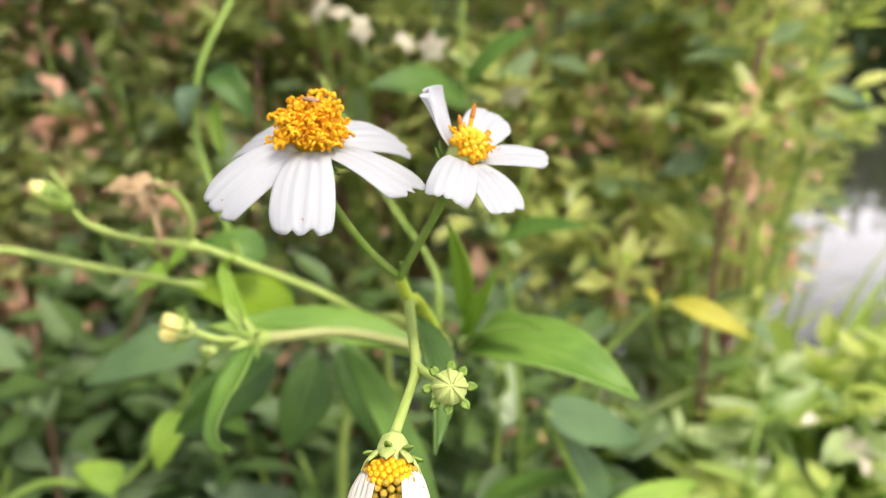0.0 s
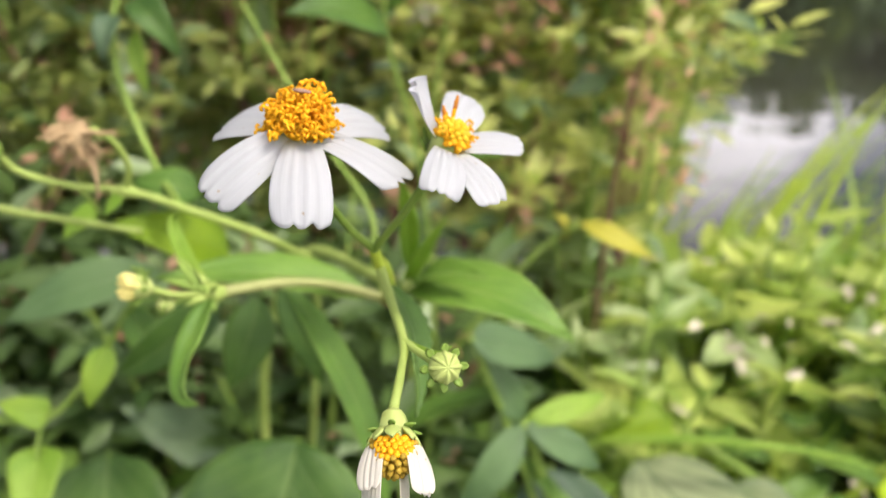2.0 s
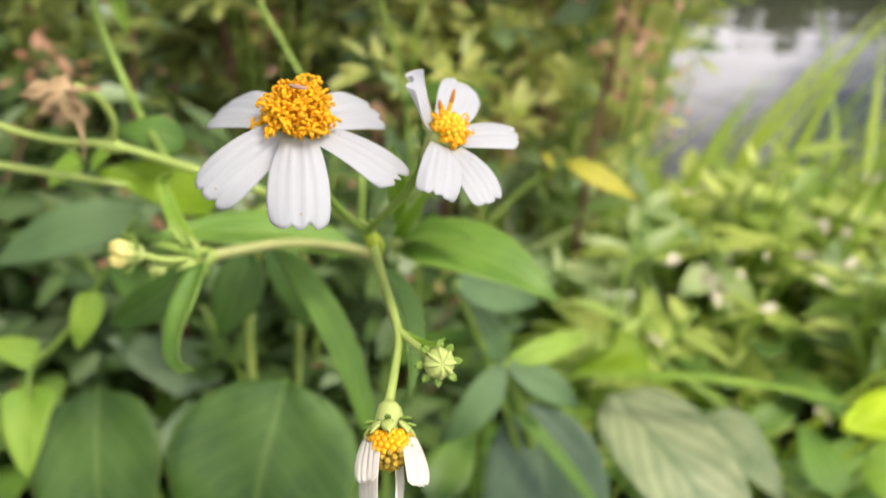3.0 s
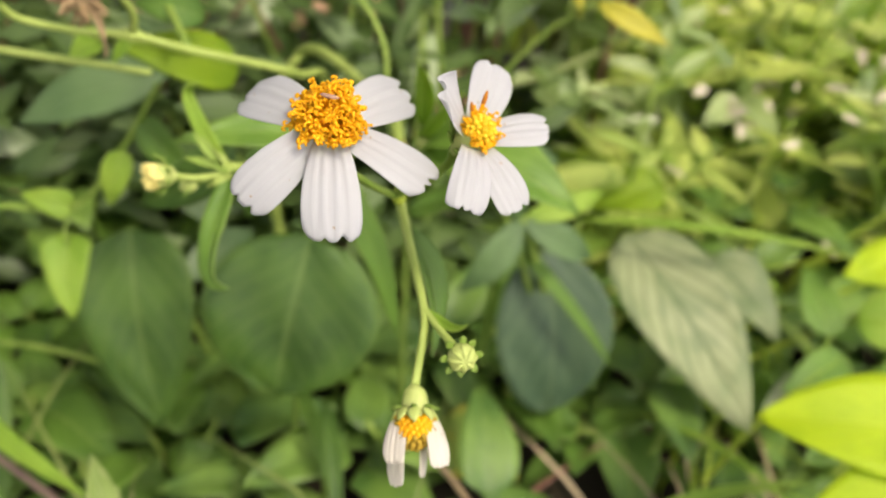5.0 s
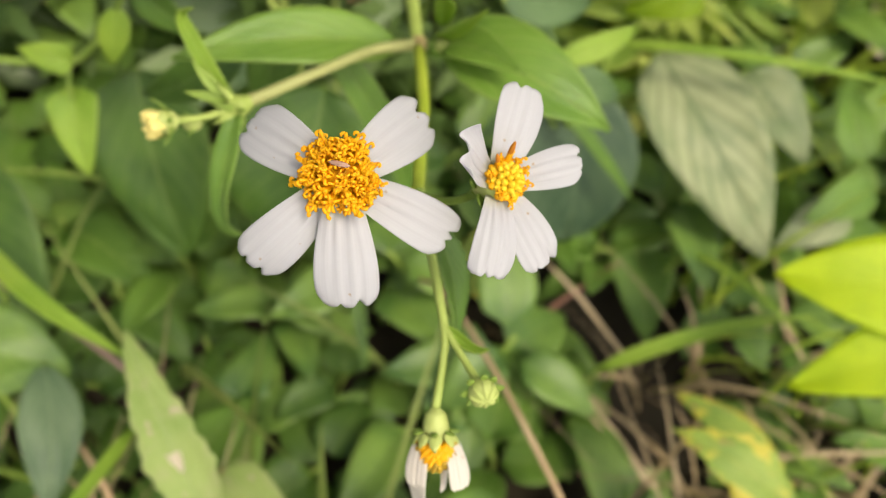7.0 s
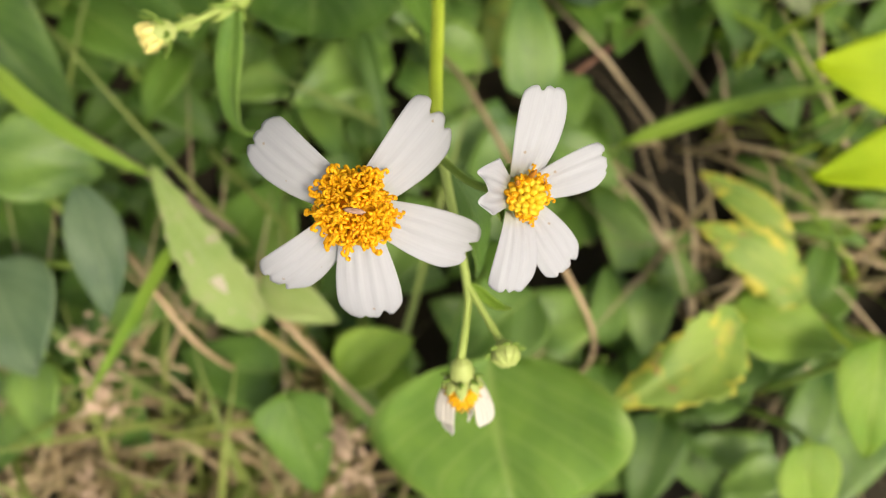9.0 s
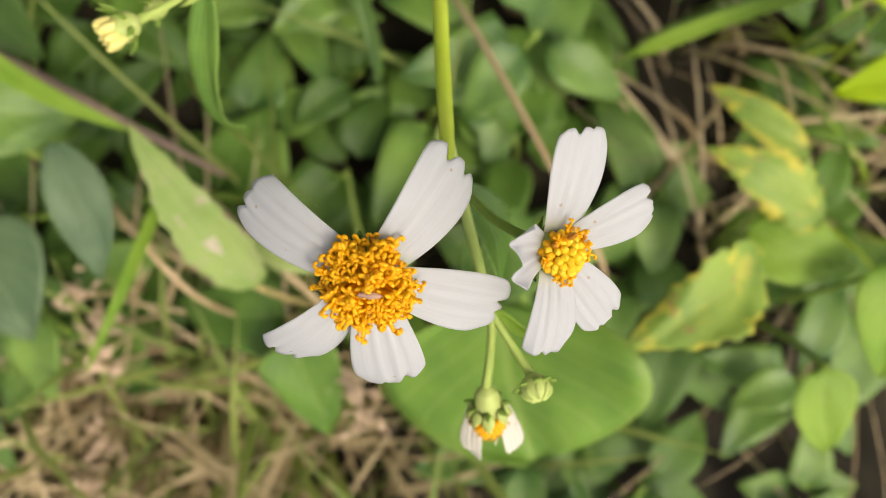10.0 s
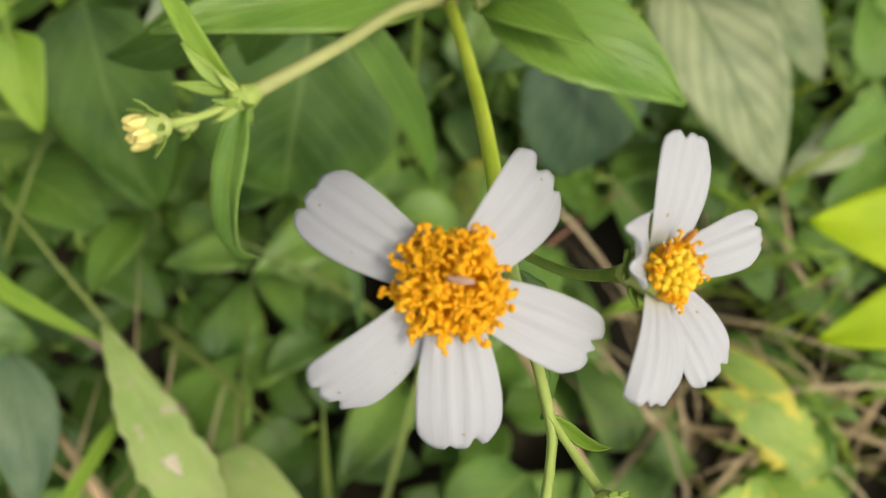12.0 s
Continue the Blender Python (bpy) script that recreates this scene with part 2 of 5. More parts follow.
# low bushes: the shade they stand in is put into darker leaf colours
BUSH_LOW_SHADE = leaf_material("bush_low_shade", (0.020, 0.052, 0.012), (0.10, 0.165, 0.038), (0.14, 0.21, 0.06), 5.0, 1.0, glow=0.2, island=True, coarse=14, own=0.5)
LITTER = plain_material("dead_leaf", (0.46, 0.42, 0.29), (0.70, 0.66, 0.50), 120, 0.75, 0.5, 0.25)
# same foliage with light and shade in its colours: pale, dark, sunny
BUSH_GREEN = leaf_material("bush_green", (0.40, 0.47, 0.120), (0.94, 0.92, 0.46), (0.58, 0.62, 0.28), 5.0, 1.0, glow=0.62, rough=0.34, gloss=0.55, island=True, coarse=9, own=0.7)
BUSH_SHADE_TINT = leaf_material("bush_shade_tint", (0.050, 0.090, 0.020), (0.34, 0.38, 0.090), (0.20, 0.26, 0.08), 5.0, 1.0, glow=0.3, rough=0.45, island=True, coarse=9, own=0.6)
BUSH_SUN_TINT = leaf_material("bush_sun_tint", (0.22, 0.32, 0.050), (0.84, 0.84, 0.28), (0.50, 0.55, 0.20), 5.0, 1.0, glow=0.52, rough=0.34, gloss=0.55, island=True, coarse=9, own=0.7)
BUSH_RED = leaf_material("bush_red", (0.42, 0.18, 0.115), (0.82, 0.50, 0.34), (0.52, 0.32, 0.20), 5.0, 1.0, glow=0.45, island=True, coarse=12)
FRESH = leaf_material("leaf_fresh", (0.19, 0.34, 0.045), (0.74, 0.82, 0.22), (0.48, 0.58, 0.20), 5.0, 1.0, glow=0.48, rough=0.28, gloss=0.6, island=True, coarse=12, own=0.75)
FRESH_GREY = leaf_material("leaf_greygreen", (0.18, 0.31, 0.085), (0.64, 0.74, 0.36), (0.44, 0.54, 0.27), 5.0, 1.0, glow=0.42, rough=0.28, gloss=0.6, island=True, coarse=12, own=0.75)
BUSH_TEAL = leaf_material("bush_bluish", (0.060, 0.120, 0.050), (0.30, 0.40, 0.18), (0.24, 0.33, 0.15), 5.0, 1.0, glow=0.3, rough=0.36, gloss=0.5, island=True, coarse=12, own=0.7)
BANK_LEAF = leaf_material("bank_foliage", (0.03, 0.06, 0.02), (0.06, 0.10, 0.035), (0.08, 0.12, 0.05), 3.0, 1.0, island=True, coarse=0.4)


def water_material():
    m, nt, b = material("water")
    b.inputs["Base Color"].default_value = (0.045, 0.045, 0.035, 1)
    b.inputs["Roughness"].default_value = 0.04
    b.inputs["IOR"].default_value = 1.33
    n1 = noise_of(nt, 1.6, 3.0)
    bumped(nt, b, n1, 0.12, 0.05)
    return m


WATER = water_material()

# ---- building helpers ----
WORLD = {}


def thing(name, at, label, category, group="", kind=""):
    """An Empty at the base of a thing."""
    ob = new(name)
    ob.empty_display_size = 0.01
    ob.matrix_basis = WORLD[ob] = Matrix.Translation(at)
    return tagged(ob, label, category, group, kind)


def part(name, mesh, mat, parent=None, m=None, label=""):
    """One mesh object, at the world pose m, under a thing or a part."""
    ob = new(name, mesh)
    m = m or Matrix()
    mats = mat if isinstance(mat, (list, tuple)) else [mat]
    if not mesh.materials:
        for one in mats:
            mesh.materials.append(one)
    WORLD[ob] = m
    if parent:
        ob.parent = parent
        ob.matrix_basis = WORLD[parent].inverted() @ m
    else:
        ob.matrix_basis = m
    if label:
        ob["label"] = label
    return ob


def mesh_of(name, verts, faces, uvs=None, slots=None, smooth=True):
    me = bpy.data.meshes.new(name)
    me.from_pydata([tuple(v) for v in verts], [], faces)
    if uvs is not None:
        layer = me.uv_layers.new(name="UVMap")
        flat = np.array(uvs, np.float32)[[i for f in faces for i in f]]
        layer.data.foreach_set("uv", flat.ravel())
    if slots:
        me.polygons.foreach_set("material_index", slots)
    if smooth:
        me.polygons.foreach_set("use_smooth", [True] * len(me.polygons))
    me.update()
    return me


def sheet(fn, nu, nv, thick):
    """A thin closed blade: fn(u, v) gives the middle surface, u 0..1 along, v -1..1 across."""
    us, vs = np.linspace(0, 1, nu + 1), np.linspace(-1, 1, nv + 1)
    p = np.array([[fn(u, v) for v in vs] for u in us], float)
    n = np.cross(np.gradient(p, axis=1), np.gradient(p, axis=0))
    n /= np.linalg.norm(n, axis=2, keepdims=True) + 1e-12
    w = nv + 1
    top, low = (p + n * thick / 2).reshape(-1, 3), (p - n * thick / 2).reshape(-1, 3)
    uv = [(u, (v + 1) / 2) for u in us for v in vs]
    k = len(top)
    faces = []
    for i in range(nu):
        for j in range(nv):
            a = i * w + j
            faces.append((a, a + 1, a + w + 1, a + w))
            faces.append((k + a, k + a + w, k + a + w + 1, k + a + 1))
    ring = [j for j in range(w)] + [i * w + nv for i in range(1, nu + 1)] + [nu * w + j for j in range(nv - 1, -1, -1)] + [i * w for i in range(nu - 1, 0, -1)]
    for a, b in zip(ring, ring[1:] + ring[:1]):
        faces.append((a, k + a, k + b, b))
    return np.vstack([top, low]), faces, uv + uv


def outline(shape, u):
    """Half-width of a leaf along its length, 0..1."""
    if shape == "lance":
        return max(0.02, math.sin(math.pi * u ** 0.75) ** 0.9)
    if shape == "ovate":
        return max(0.02, math.sin(math.pi * u ** 0.62) ** 0.75 * (1 - 0.12 * u))
    if shape == "heart":
        return max(0.02, min(1.0, (u / 0.10) ** 0.5) * (1 - u ** 2.2) ** 0.8 * (1 - 0.25 * u) * 1.08)
    if shape == "round":
        return max(0.02, math.sin(math.pi * u ** 0.85) ** 0.55)
    if shape == "strap":
        return max(0.02, min(1, (u + 0.06) / 0.2) * (1 - u ** 3) ** 0.8)
    return max(0.02, math.sin(math.pi * u))


def leaf_mesh(name, length, width, shape="ovate", arch=0.08, fold=0.2, wave=0.03, twist=0.0, serrate=0.0, nu=14, nv=8, thick=0.00035, seed=0, tilt_end=0.0, ragged=0.0):
    r = random.Random(seed)
    ph, ph2, sway = r.uniform(0, 6), r.uniform(0, 6), r.uniform(-0.04, 0.04)

    def fn(u, v):
        w = width / 2 * outline(shape, u)
        if serrate:
            w *= 1 + serrate * abs(v) ** 3 * math.sin(u * 2 * math.pi * 11 + (2 if v > 0 else 0))
        if ragged:
            k = 2.0 if v > 0 else 0.0
            w *= 1 - ragged * abs(v) ** 2 * (0.5 + 0.5 * math.sin(17 * u + ph + k) * math.sin(41 * u + ph2 + 2 * k))
        back = 0.10 * length * (1 - u) ** 6 * abs(v) if shape == "heart" else 0.0
        x = w * v + sway * length * math.sin(math.pi * u)
        y = length * u - back
        z = arch * length * 4 * u * (1 - u) + fold * abs(v) * w + wave * width * math.sin(5.5 * u + ph + (1.7 if v > 0 else 0)) * v * v
        z += 0.012 * width * math.sin(9 * u + 7 * v + ph2) + tilt_end * length * u ** 3
        a = twist * u
        return (x * math.cos(a), y, z + x * math.sin(a))

    v, f, uv = sheet(fn, nu, nv, thick)
    return mesh_of(name, v, f, uv)


def frame_of(base, tip, up):
    """The pose with y from base to tip and z near up; and the length."""
    base, tip = Vector(base), Vector(tip)
    y = (tip - base)
    length = y.length
    y.normalize()
    x = y.cross(Vector(up)).normalized()
    z = x.cross(y)
    m = Matrix((x, y, z)).transposed().to_4x4()
    m.translation = base
    return m, length


LEAF_SEED = [0]


def leaf(parent, base, tip, width, mat, up=(0, -0.4, 1), name="leaf", label="", **kw):
    m, length = frame_of(base, tip, up)
    LEAF_SEED[0] += 1
    me = leaf_mesh(name, length, width, seed=LEAF_SEED[0], **kw)
    return part(name, me, mat, parent, m, label)


def spline(points, per=6):
    p = [Vector(q) for q in points]
    p = [p[0] * 2 - p[1]] + p + [p[-1] * 2 - p[-2]]
    out = []
    for i in range(1, len(p) - 2):
        for k in range(per):
            t = k / per
            a, b, c, d = p[i - 1], p[i], p[i + 1], p[i + 2]
            out.append(0.5 * ((2 * b) + (c - a) * t + (2 * a - 5 * b + 4 * c - d) * t * t + (3 * b - a - 3 * c + d) * t ** 3))
    out.append(p[-2])
    return out


def ribbon(parent, points, width, mat, facing, name="leaf", label="", shape="strap", fold=0.35):
    """A narrow blade that follows a bent line."""
    path = spline(points, 8)
    n = len(path) - 1
    out = Vector(facing).normalized()

    def fn(u, v):
        i = min(n, int(round(u * n)))
        d = (path[min(i + 1, n)] - path[max(i - 1, 0)]).normalized()
        side = d.cross(out).normalized()
        w = width / 2 * outline(shape, u)
        return path[i] + side * (w * v) + side.cross(d) * (fold * w * abs(v))

    v, f, uv = sheet(fn, n, 6, 0.0003)
    return part(name, mesh_of(name, v, f, uv), mat, parent, None, label)


def tube_data(points, radii, sides=8, per=6, ribs=0.0, offset=0):
    path = spline(points, per)
    n = len(path)
    rr = np.interp(np.linspace(0, 1, n), np.linspace(0, 1, len(radii)), radii)
    verts, faces, uv = [], [], []
    side = None
    for i, q in enumerate(path):
        d = (path[min(i + 1, n - 1)] - path[max(i - 1, 0)]).normalized()
        if side is None:
            side = d.cross(Vector((0.3, 0.2, 1)))
            if side.length < 0.1:
                side = d.cross(Vector((1, 0, 0)))
        side = (side - d * side.dot(d)).normalized()
        other = d.cross(side)
        for k in range(sides):
            a = 2 * math.pi * k / sides
            r = rr[i] * (1 + (ribs if k % 2 else -ribs))
            verts.append(q + (side * math.cos(a) + other * math.sin(a)) * r)
            uv.append((i / (n - 1), k / sides))
    for i in range(n - 1):
        for k in range(sides):
            a, b = i * sides + k, i * sides + (k + 1) % sides
            faces.append((offset + a, offset + b, offset + b + sides, offset + a + sides))
    faces.append(tuple(offset + k for k in range(sides))[::-1])
    faces.append(tuple(offset + (n - 1) * sides + k for k in range(sides)))
    return verts, faces, uv


def tube(name, points, radii, mat, parent, label="", sides=8, per=6, ribs=0.0):
    v, f, uv = tube_data(points, radii, sides, per, ribs)
    return part(name, mesh_of(name, v, f, uv), mat, parent, None, label)


def joined(name, pieces, slots=None):
    """One mesh out of several (verts, faces, uvs)."""
    v, f, t, s = [], [], [], []
    for i, (pv, pf, pt) in enumerate(pieces):
        k = len(v)
        v += [tuple(q) for q in pv]
        f += [tuple(k + a for a in q) for q in pf]
        t += list(pt)
        s += [slots[i] if slots else 0] * len(pf)
    return mesh_of(name, v, f, t, s if slots else None)


def ball_data(center, radii, nu=8, nv=6, wob=0.0, seed=0):
    r = random.Random(seed)
    c = Vector(center)
    verts, faces, uv = [], [], []
    for i in range(nv + 1):
        th = math.pi * i / nv
        for j in range(nu):
            a = 2 * math.pi * j / nu
            k = 1 + r.uniform(-wob, wob)
            verts.append(c + Vector((radii[0] * math.sin(th) * math.cos(a), radii[1] * math.sin(th) * math.sin(a), radii[2] * math.cos(th))) * k)
            uv.append((i / nv, j / nu))
    for i in range(nv):
        for j in range(nu):
            a, b = i * nu + j, i * nu + (j + 1) % nu
            faces.append((a, a + nu, b + nu, b))
    return verts, faces, uv


def axis_pose(at, axis, spin=0.0, scale=1.0):
    """A pose whose z points along axis."""
    q = Vector(axis).to_track_quat("Z", "Y").to_matrix().to_4x4()
    return Matrix.Translation(at) @ q @ Matrix.Rotation(spin, 4, "Z") @ Matrix.Scale(scale, 4)

# ---- ground, water, far bank ----
G = 0.085          # level of the soil under the flowers
WATER_Z = -0.30


def ground_height(x, y):
    d = y - 0.50 + 0.06 * math.sin(2.1 * x) - 0.10 * max(-1.0, min(1.0, x))     # towards the water
    z = G + 0.02 * noise.noise(Vector((x * 5, y * 5, 0))) * (1 if abs(x) + abs(y) < 8 else 0)
    z -= 0.62 * max(0.0, min(1.0, d / 1.6)) ** 1.1
    z += 0.7 * max(0.0, min(1.0, (y - 24) / 4))
    z += 2.5 * max(0.0, min(1.0, (y - 32) / 300))
    return z


def spaced(lo, hi, fine, n):
    a = np.concatenate([-np.geomspace(fine, -lo, n)[::-1], np.linspace(-fine, fine, 50)[1:-1], np.geomspace(fine, hi, n)])
    return a


xs, ys = spaced(-2500, 2500, 1.6, 26), spaced(-2500, 2500, 2.2, 34)
gv = [(x, y, ground_height(x, y)) for y in ys for x in xs]
gw = len(xs)
gf = [(j * gw + i, j * gw + i + 1, (j + 1) * gw + i + 1, (j + 1) * gw + i) for j in range(len(ys) - 1) for i in range(gw - 1)]
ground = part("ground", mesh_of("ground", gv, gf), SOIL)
tagged(ground, "bare soil coloured dark for gap shade under dense weeds, sloping to water", "ground", kind="structure")

wx, wy = np.linspace(-120, 120, 9), np.array([1.2, 2, 5, 10, 18, 27])
wv = [(x, y, WATER_Z) for y in wy for x in wx]
wf = [(j * 9 + i, j * 9 + i + 1, (j + 1) * 9 + i + 1, (j + 1) * 9 + i) for j in range(5) for i in range(8)]
water = part("water", mesh_of("water", wv, wf), WATER)
tagged(water, "calm grey water mirroring pale sky", "water", kind="structure")


def leaf_cloud(count, place, size, shape="lance", seed=1, nu=3, nv=2, up_bias=0.5, ratio=0.3, face=None):
    """Many small separate blades as (verts, faces, uvs) lists; place(r) gives position and direction."""
    r = random.Random(seed)
    v, f, t = [], [], []
    us, vs = np.linspace(0, 1, nu + 1), np.linspace(-1, 1, nv + 1)
    for _ in range(count):
        at, d = place(r)
        length = size * r.uniform(0.55, 1.35)
        width = length * ratio * r.uniform(0.7, 1.3)
        d = Vector(d).normalized()
        up = Vector((r.uniform(-1, 1), r.uniform(-1, 1), up_bias + r.uniform(0, 1)))
        if face:
            up = Vector(face) + up * 0.75
        x = d.cross(up).normalized()
        z = x.cross(d)
        k, bend = len(v), r.uniform(-0.25, 0.05)
        for u in us:
            w = width / 2 * outline(shape, u)
            for q in vs:
                v.append(at + d * (length * u) + x * (w * q) + z * (bend * length * u * u + 0.25 * w * abs(q)))
                t.append((u, (q + 1) / 2))
        for i in range(nu):
            for j in range(nv):
                a = k + i * (nv + 1) + j
                f.append((a, a + 1, a + nv + 2, a + nv + 1))
    return v, f, t


def far_tree(at, height, seed):
    r = random.Random(seed)
    tree = thing("tree", at, "dark green tree on the far bank", "tree", "trees on the far bank")
    top = Vector(at) + Vector((r.uniform(-0.3, 0.3), 0, height))
    tube("trunk", [at, Vector(at).lerp(top, 0.5) + Vector((0.2, 0, 0)), top], [0.16, 0.10, 0.03], STEM_BROWN, tree)
    lumps = [(Vector(at) + Vector((r.gauss(0, 1.0), r.gauss(0, 0.7), height * r.uniform(0.0, 0.95)))) for _ in range(30)]

    def place(q):
        c = q.choice(lumps)
        d = Vector((q.gauss(0, 1), q.gauss(0, 1), q.gauss(0, 1)))
        return c + d * 0.42, d + Vector((0, 0, -0.3))

    v, f, t = leaf_cloud(2200, place, 0.42, "ovate", seed, ratio=0.6)
    part("crown", mesh_of("crown", v, f, t), BANK_LEAF, tree)
    return tree


base_tree = far_tree((0, 27.5, 0.0), 3.2, 5)
tr = random.Random(8)
for i in range(-9, 16):
    if i:
        copy_thing(base_tree, pose(i * 2.1 + tr.uniform(-0.5, 0.5), 27.3 + tr.uniform(-1.0, 1.5), -0.05, 0, 0, tr.uniform(0, 360)))

# ---- flowering plant ----
MAIN_NODE = Vector((0.0078, 0.1885, 0.3245))
FORK = Vector((0.0016, 0.1270, 0.3587))
JUNC = Vector((0.0026, 0.1315, 0.3545))
NODE2 = Vector((0.0043, 0.1091, 0.3529))
CALYX = Vector((0.0024, 0.0990, 0.3488))
SIDE = Vector((-0.0270, 0.1620, 0.3380))

plant = thing("flowering_plant", (-0.03, 0.34, G), "slender weed with white daisy-like flowers and green leaves", "plant")


def petal_mesh(length, width, seed, bow=0.06, cup=0.10, curl=0.0, ridge=0.018, nu=22, nv=30, roll=0.0, skew=0.0, claw=0.56, torn=1.0):
    """A ray petal: narrow claw, widest near the blunt end, two or three notches, raised nerves with furrows between."""
    r = random.Random(seed)
    cuts = [(-0.30 + r.uniform(-0.12, 0.12), r.uniform(0.03, 0.075), r.uniform(0.10, 0.16)), (0.34 + r.uniform(-0.14, 0.12), r.uniform(0.015, 0.055), r.uniform(0.08, 0.14))]
    teeth = [(r.uniform(-0.9, 0.9), r.uniform(0.002, 0.007), r.uniform(0.05, 0.09)) for _ in range(3)]
    cuts = [(c, d * torn, q) for c, d, q in cuts]
    ph, sag = r.uniform(0, 6), r.uniform(-0.5, 0.5)

    def fn(u, v):
        w = width / 2 * (claw + (1 - claw) * math.sin(math.pi / 2 * min(1, u / 0.74)))
        if u > 0.78:
            w *= 1 - 0.10 * ((u - 0.78) / 0.22) ** 2
        notch = sum(d * math.exp(-((v - c) / q) ** 2) for c, d, q in cuts + teeth)
        y = length * (u * (1 - 0.09 * u ** 4 * abs(v) ** 4.5) - u ** 8 * notch) + skew * u ** 2 * v
        fade = min(1, u / 0.20) * (1 - 0.40 * u)
        nerve = math.exp(-((abs(v) - 0.24) / 0.075) ** 2) - 0.8 * math.exp(-(v / 0.13) ** 2) + 0.55 * math.exp(-((abs(v) - 0.62) / 0.08) ** 2)
        nerve -= 0.35 * math.exp(-((abs(v) - 0.43) / 0.08) ** 2)
        z = bow * length * 4 * u * (1 - u) - cup * w * v * v * (0.4 + u)
        z += ridge * width * fade * nerve
        z += width * (0.018 * math.sin(4.5 * u + ph) * v + 0.030 * sag * u * u * math.sin(2.6 * v + ph) + 0.010 * u ** 4 * math.sin(11 * v + ph))
        x = w * v
        if curl:
            # the outer part rolls over
            a = curl * max(0, u - 0.30) ** 1.2
            k = max(0, u - 0.30)
            z += length * 0.55 * math.sin(a) * k
            y -= length * 0.55 * (1 - math.cos(a)) * k
            z += width * 0.13 * u ** 3 * math.cos(5.0 * v + 0.6)
        if roll:
            x *= math.cos(roll * u * abs(v))
            z += w * abs(v) * math.sin(roll * u * abs(v))
        return (x, y, z)

    v, f, uv = sheet(fn, nu, nv, 0.00008)
    return mesh_of("petal", v, f, uv)


def petal(head, center, axis, corner, other, seed, mat=PETAL, reach=0.0020, wide=1.09, label="", **kw):
    """A petal from the rim of the disc out to the two corners of its blunt end."""
    axis, a, b = Vector(axis).normalized(), Vector(corner), Vector(other)
    mid = (a + b) / 2
    out = mid - center
    out = (out - axis * out.dot(axis)).normalized()
    base = center + out * reach
    y = (mid - base).normalized()
    if (b - a).cross(y).dot(axis) < 0:
        a, b = b, a
    across = b - a
    slant = across.dot(y) / 2
    x = (across - y * across.dot(y))
    width = x.length
    x.normalize()
    z = x.cross(y)
    m = Matrix((x, y, z)).transposed().to_4x4()
    m.translation = base
    length = (mid - base).length * 1.035
    return part("petal", petal_mesh(length, width * wide, seed, skew=slant, **kw), mat, head, m, label)


def open_floret(seed):
    """A tubular floret: flaring tube, five curled lobes, a brown anther column with a forked style."""
    r = random.Random(seed)
    pieces, slots = [], []
    h = 0.0024 * r.uniform(0.85, 1.1)
    lean = Vector((r.uniform(-0.2, 0.2), r.uniform(-0.2, 0.2), 0)) * h
    pieces.append(tube_data([(0, 0, 0), lean * 0.3 + Vector((0, 0, h * 0.5)), lean + Vector((0, 0, h))], [0.00026, 0.00034, 0.00052], 6, 3))
    slots.append(0)
    for k in range(5):
        a = 2 * math.pi * k / 5 + r.uniform(-0.3, 0.3)
        d = Vector((math.cos(a), math.sin(a), 0))
        c = lean + Vector((0, 0, h))
        q = r.uniform(0.7, 1.3)
        pieces.append(tube_data([c + d * 0.00036, c + d * 0.00070 * q + Vector((0, 0, 0.00030)), c + d * 0.00095 * q + Vector((0, 0, 0.00005))], [0.00022, 0.00024, 0.00013], 5, 2))
        slots.append(0)
    tall = 0.0012 * r.uniform(0.4, 1.25)
    c = lean * 1.2 + Vector((0, 0, h))
    e = c + Vector((lean.x, lean.y, tall))
    pieces.append(tube_data([c - Vector((0, 0, 0.0004)), e], [0.00024, 0.00025], 5, 2))
    slots.append(1 if r.random() < 0.3 else 0)
    for s in (-1, 1):
        a = r.uniform(0, 6.28)
        d = Vector((math.cos(a), math.sin(a), 0)) * s
        pieces.append(tube_data([e, e + d * 0.00032 + Vector((0, 0, 0.00036)), e + d * 0.00066 + Vector((0, 0, 0.00018)), e + d * 0.00058 - Vector((0, 0, 0.00012))], [0.00017, 0.00021, 0.00021, 0.00012], 5, 2))
        slots.append(0)
    me = joined("floret", pieces, slots)
    for one in (FLORET, ANTHER):
        me.materials.append(one)
    return me


def shut_floret(seed):
    me = joined("floret_bud", [ball_data((0, 0, 0.0004), (0.00042, 0.00042, 0.0006), 7, 5, 0.05, seed)])
    me.materials.append(FLORET_BUD)
    return me


OPEN = [open_floret(i) for i in range(7)]
SHUT = [shut_floret(i) for i in range(3)]
OLD_SHUT = [me.copy() for me in SHUT]
for me in OLD_SHUT:
    me.materials[0] = FLORET_OLD
ORANGE_SHUT = [me.copy() for me in SHUT]
for me in ORANGE_SHUT:
    me.materials[0] = FLORET


def dome_points(count, spread):
    gold = math.pi * (3 - math.sqrt(5))
    for i in range(count):
        th = spread * math.sqrt((i + 0.5) / count)
        yield th, i * gold


def head_base(name, center, axis, radius, height, mat, label):
    """The green receptacle: a cup of bracts narrowing to the stalk."""
    m = axis_pose(center, axis)
    pts = [(0, 0, -height), (0, 0, -height * 0.55), (0, 0, 0), (0, 0, height * 0.25)]
    v, f, uv = tube_data(pts, [radius * 0.30, radius * 0.75, radius, radius * 0.85], 14, 3, 0.04)
    return part(name, mesh_of(name, v, f, uv), mat, plant, m, label)


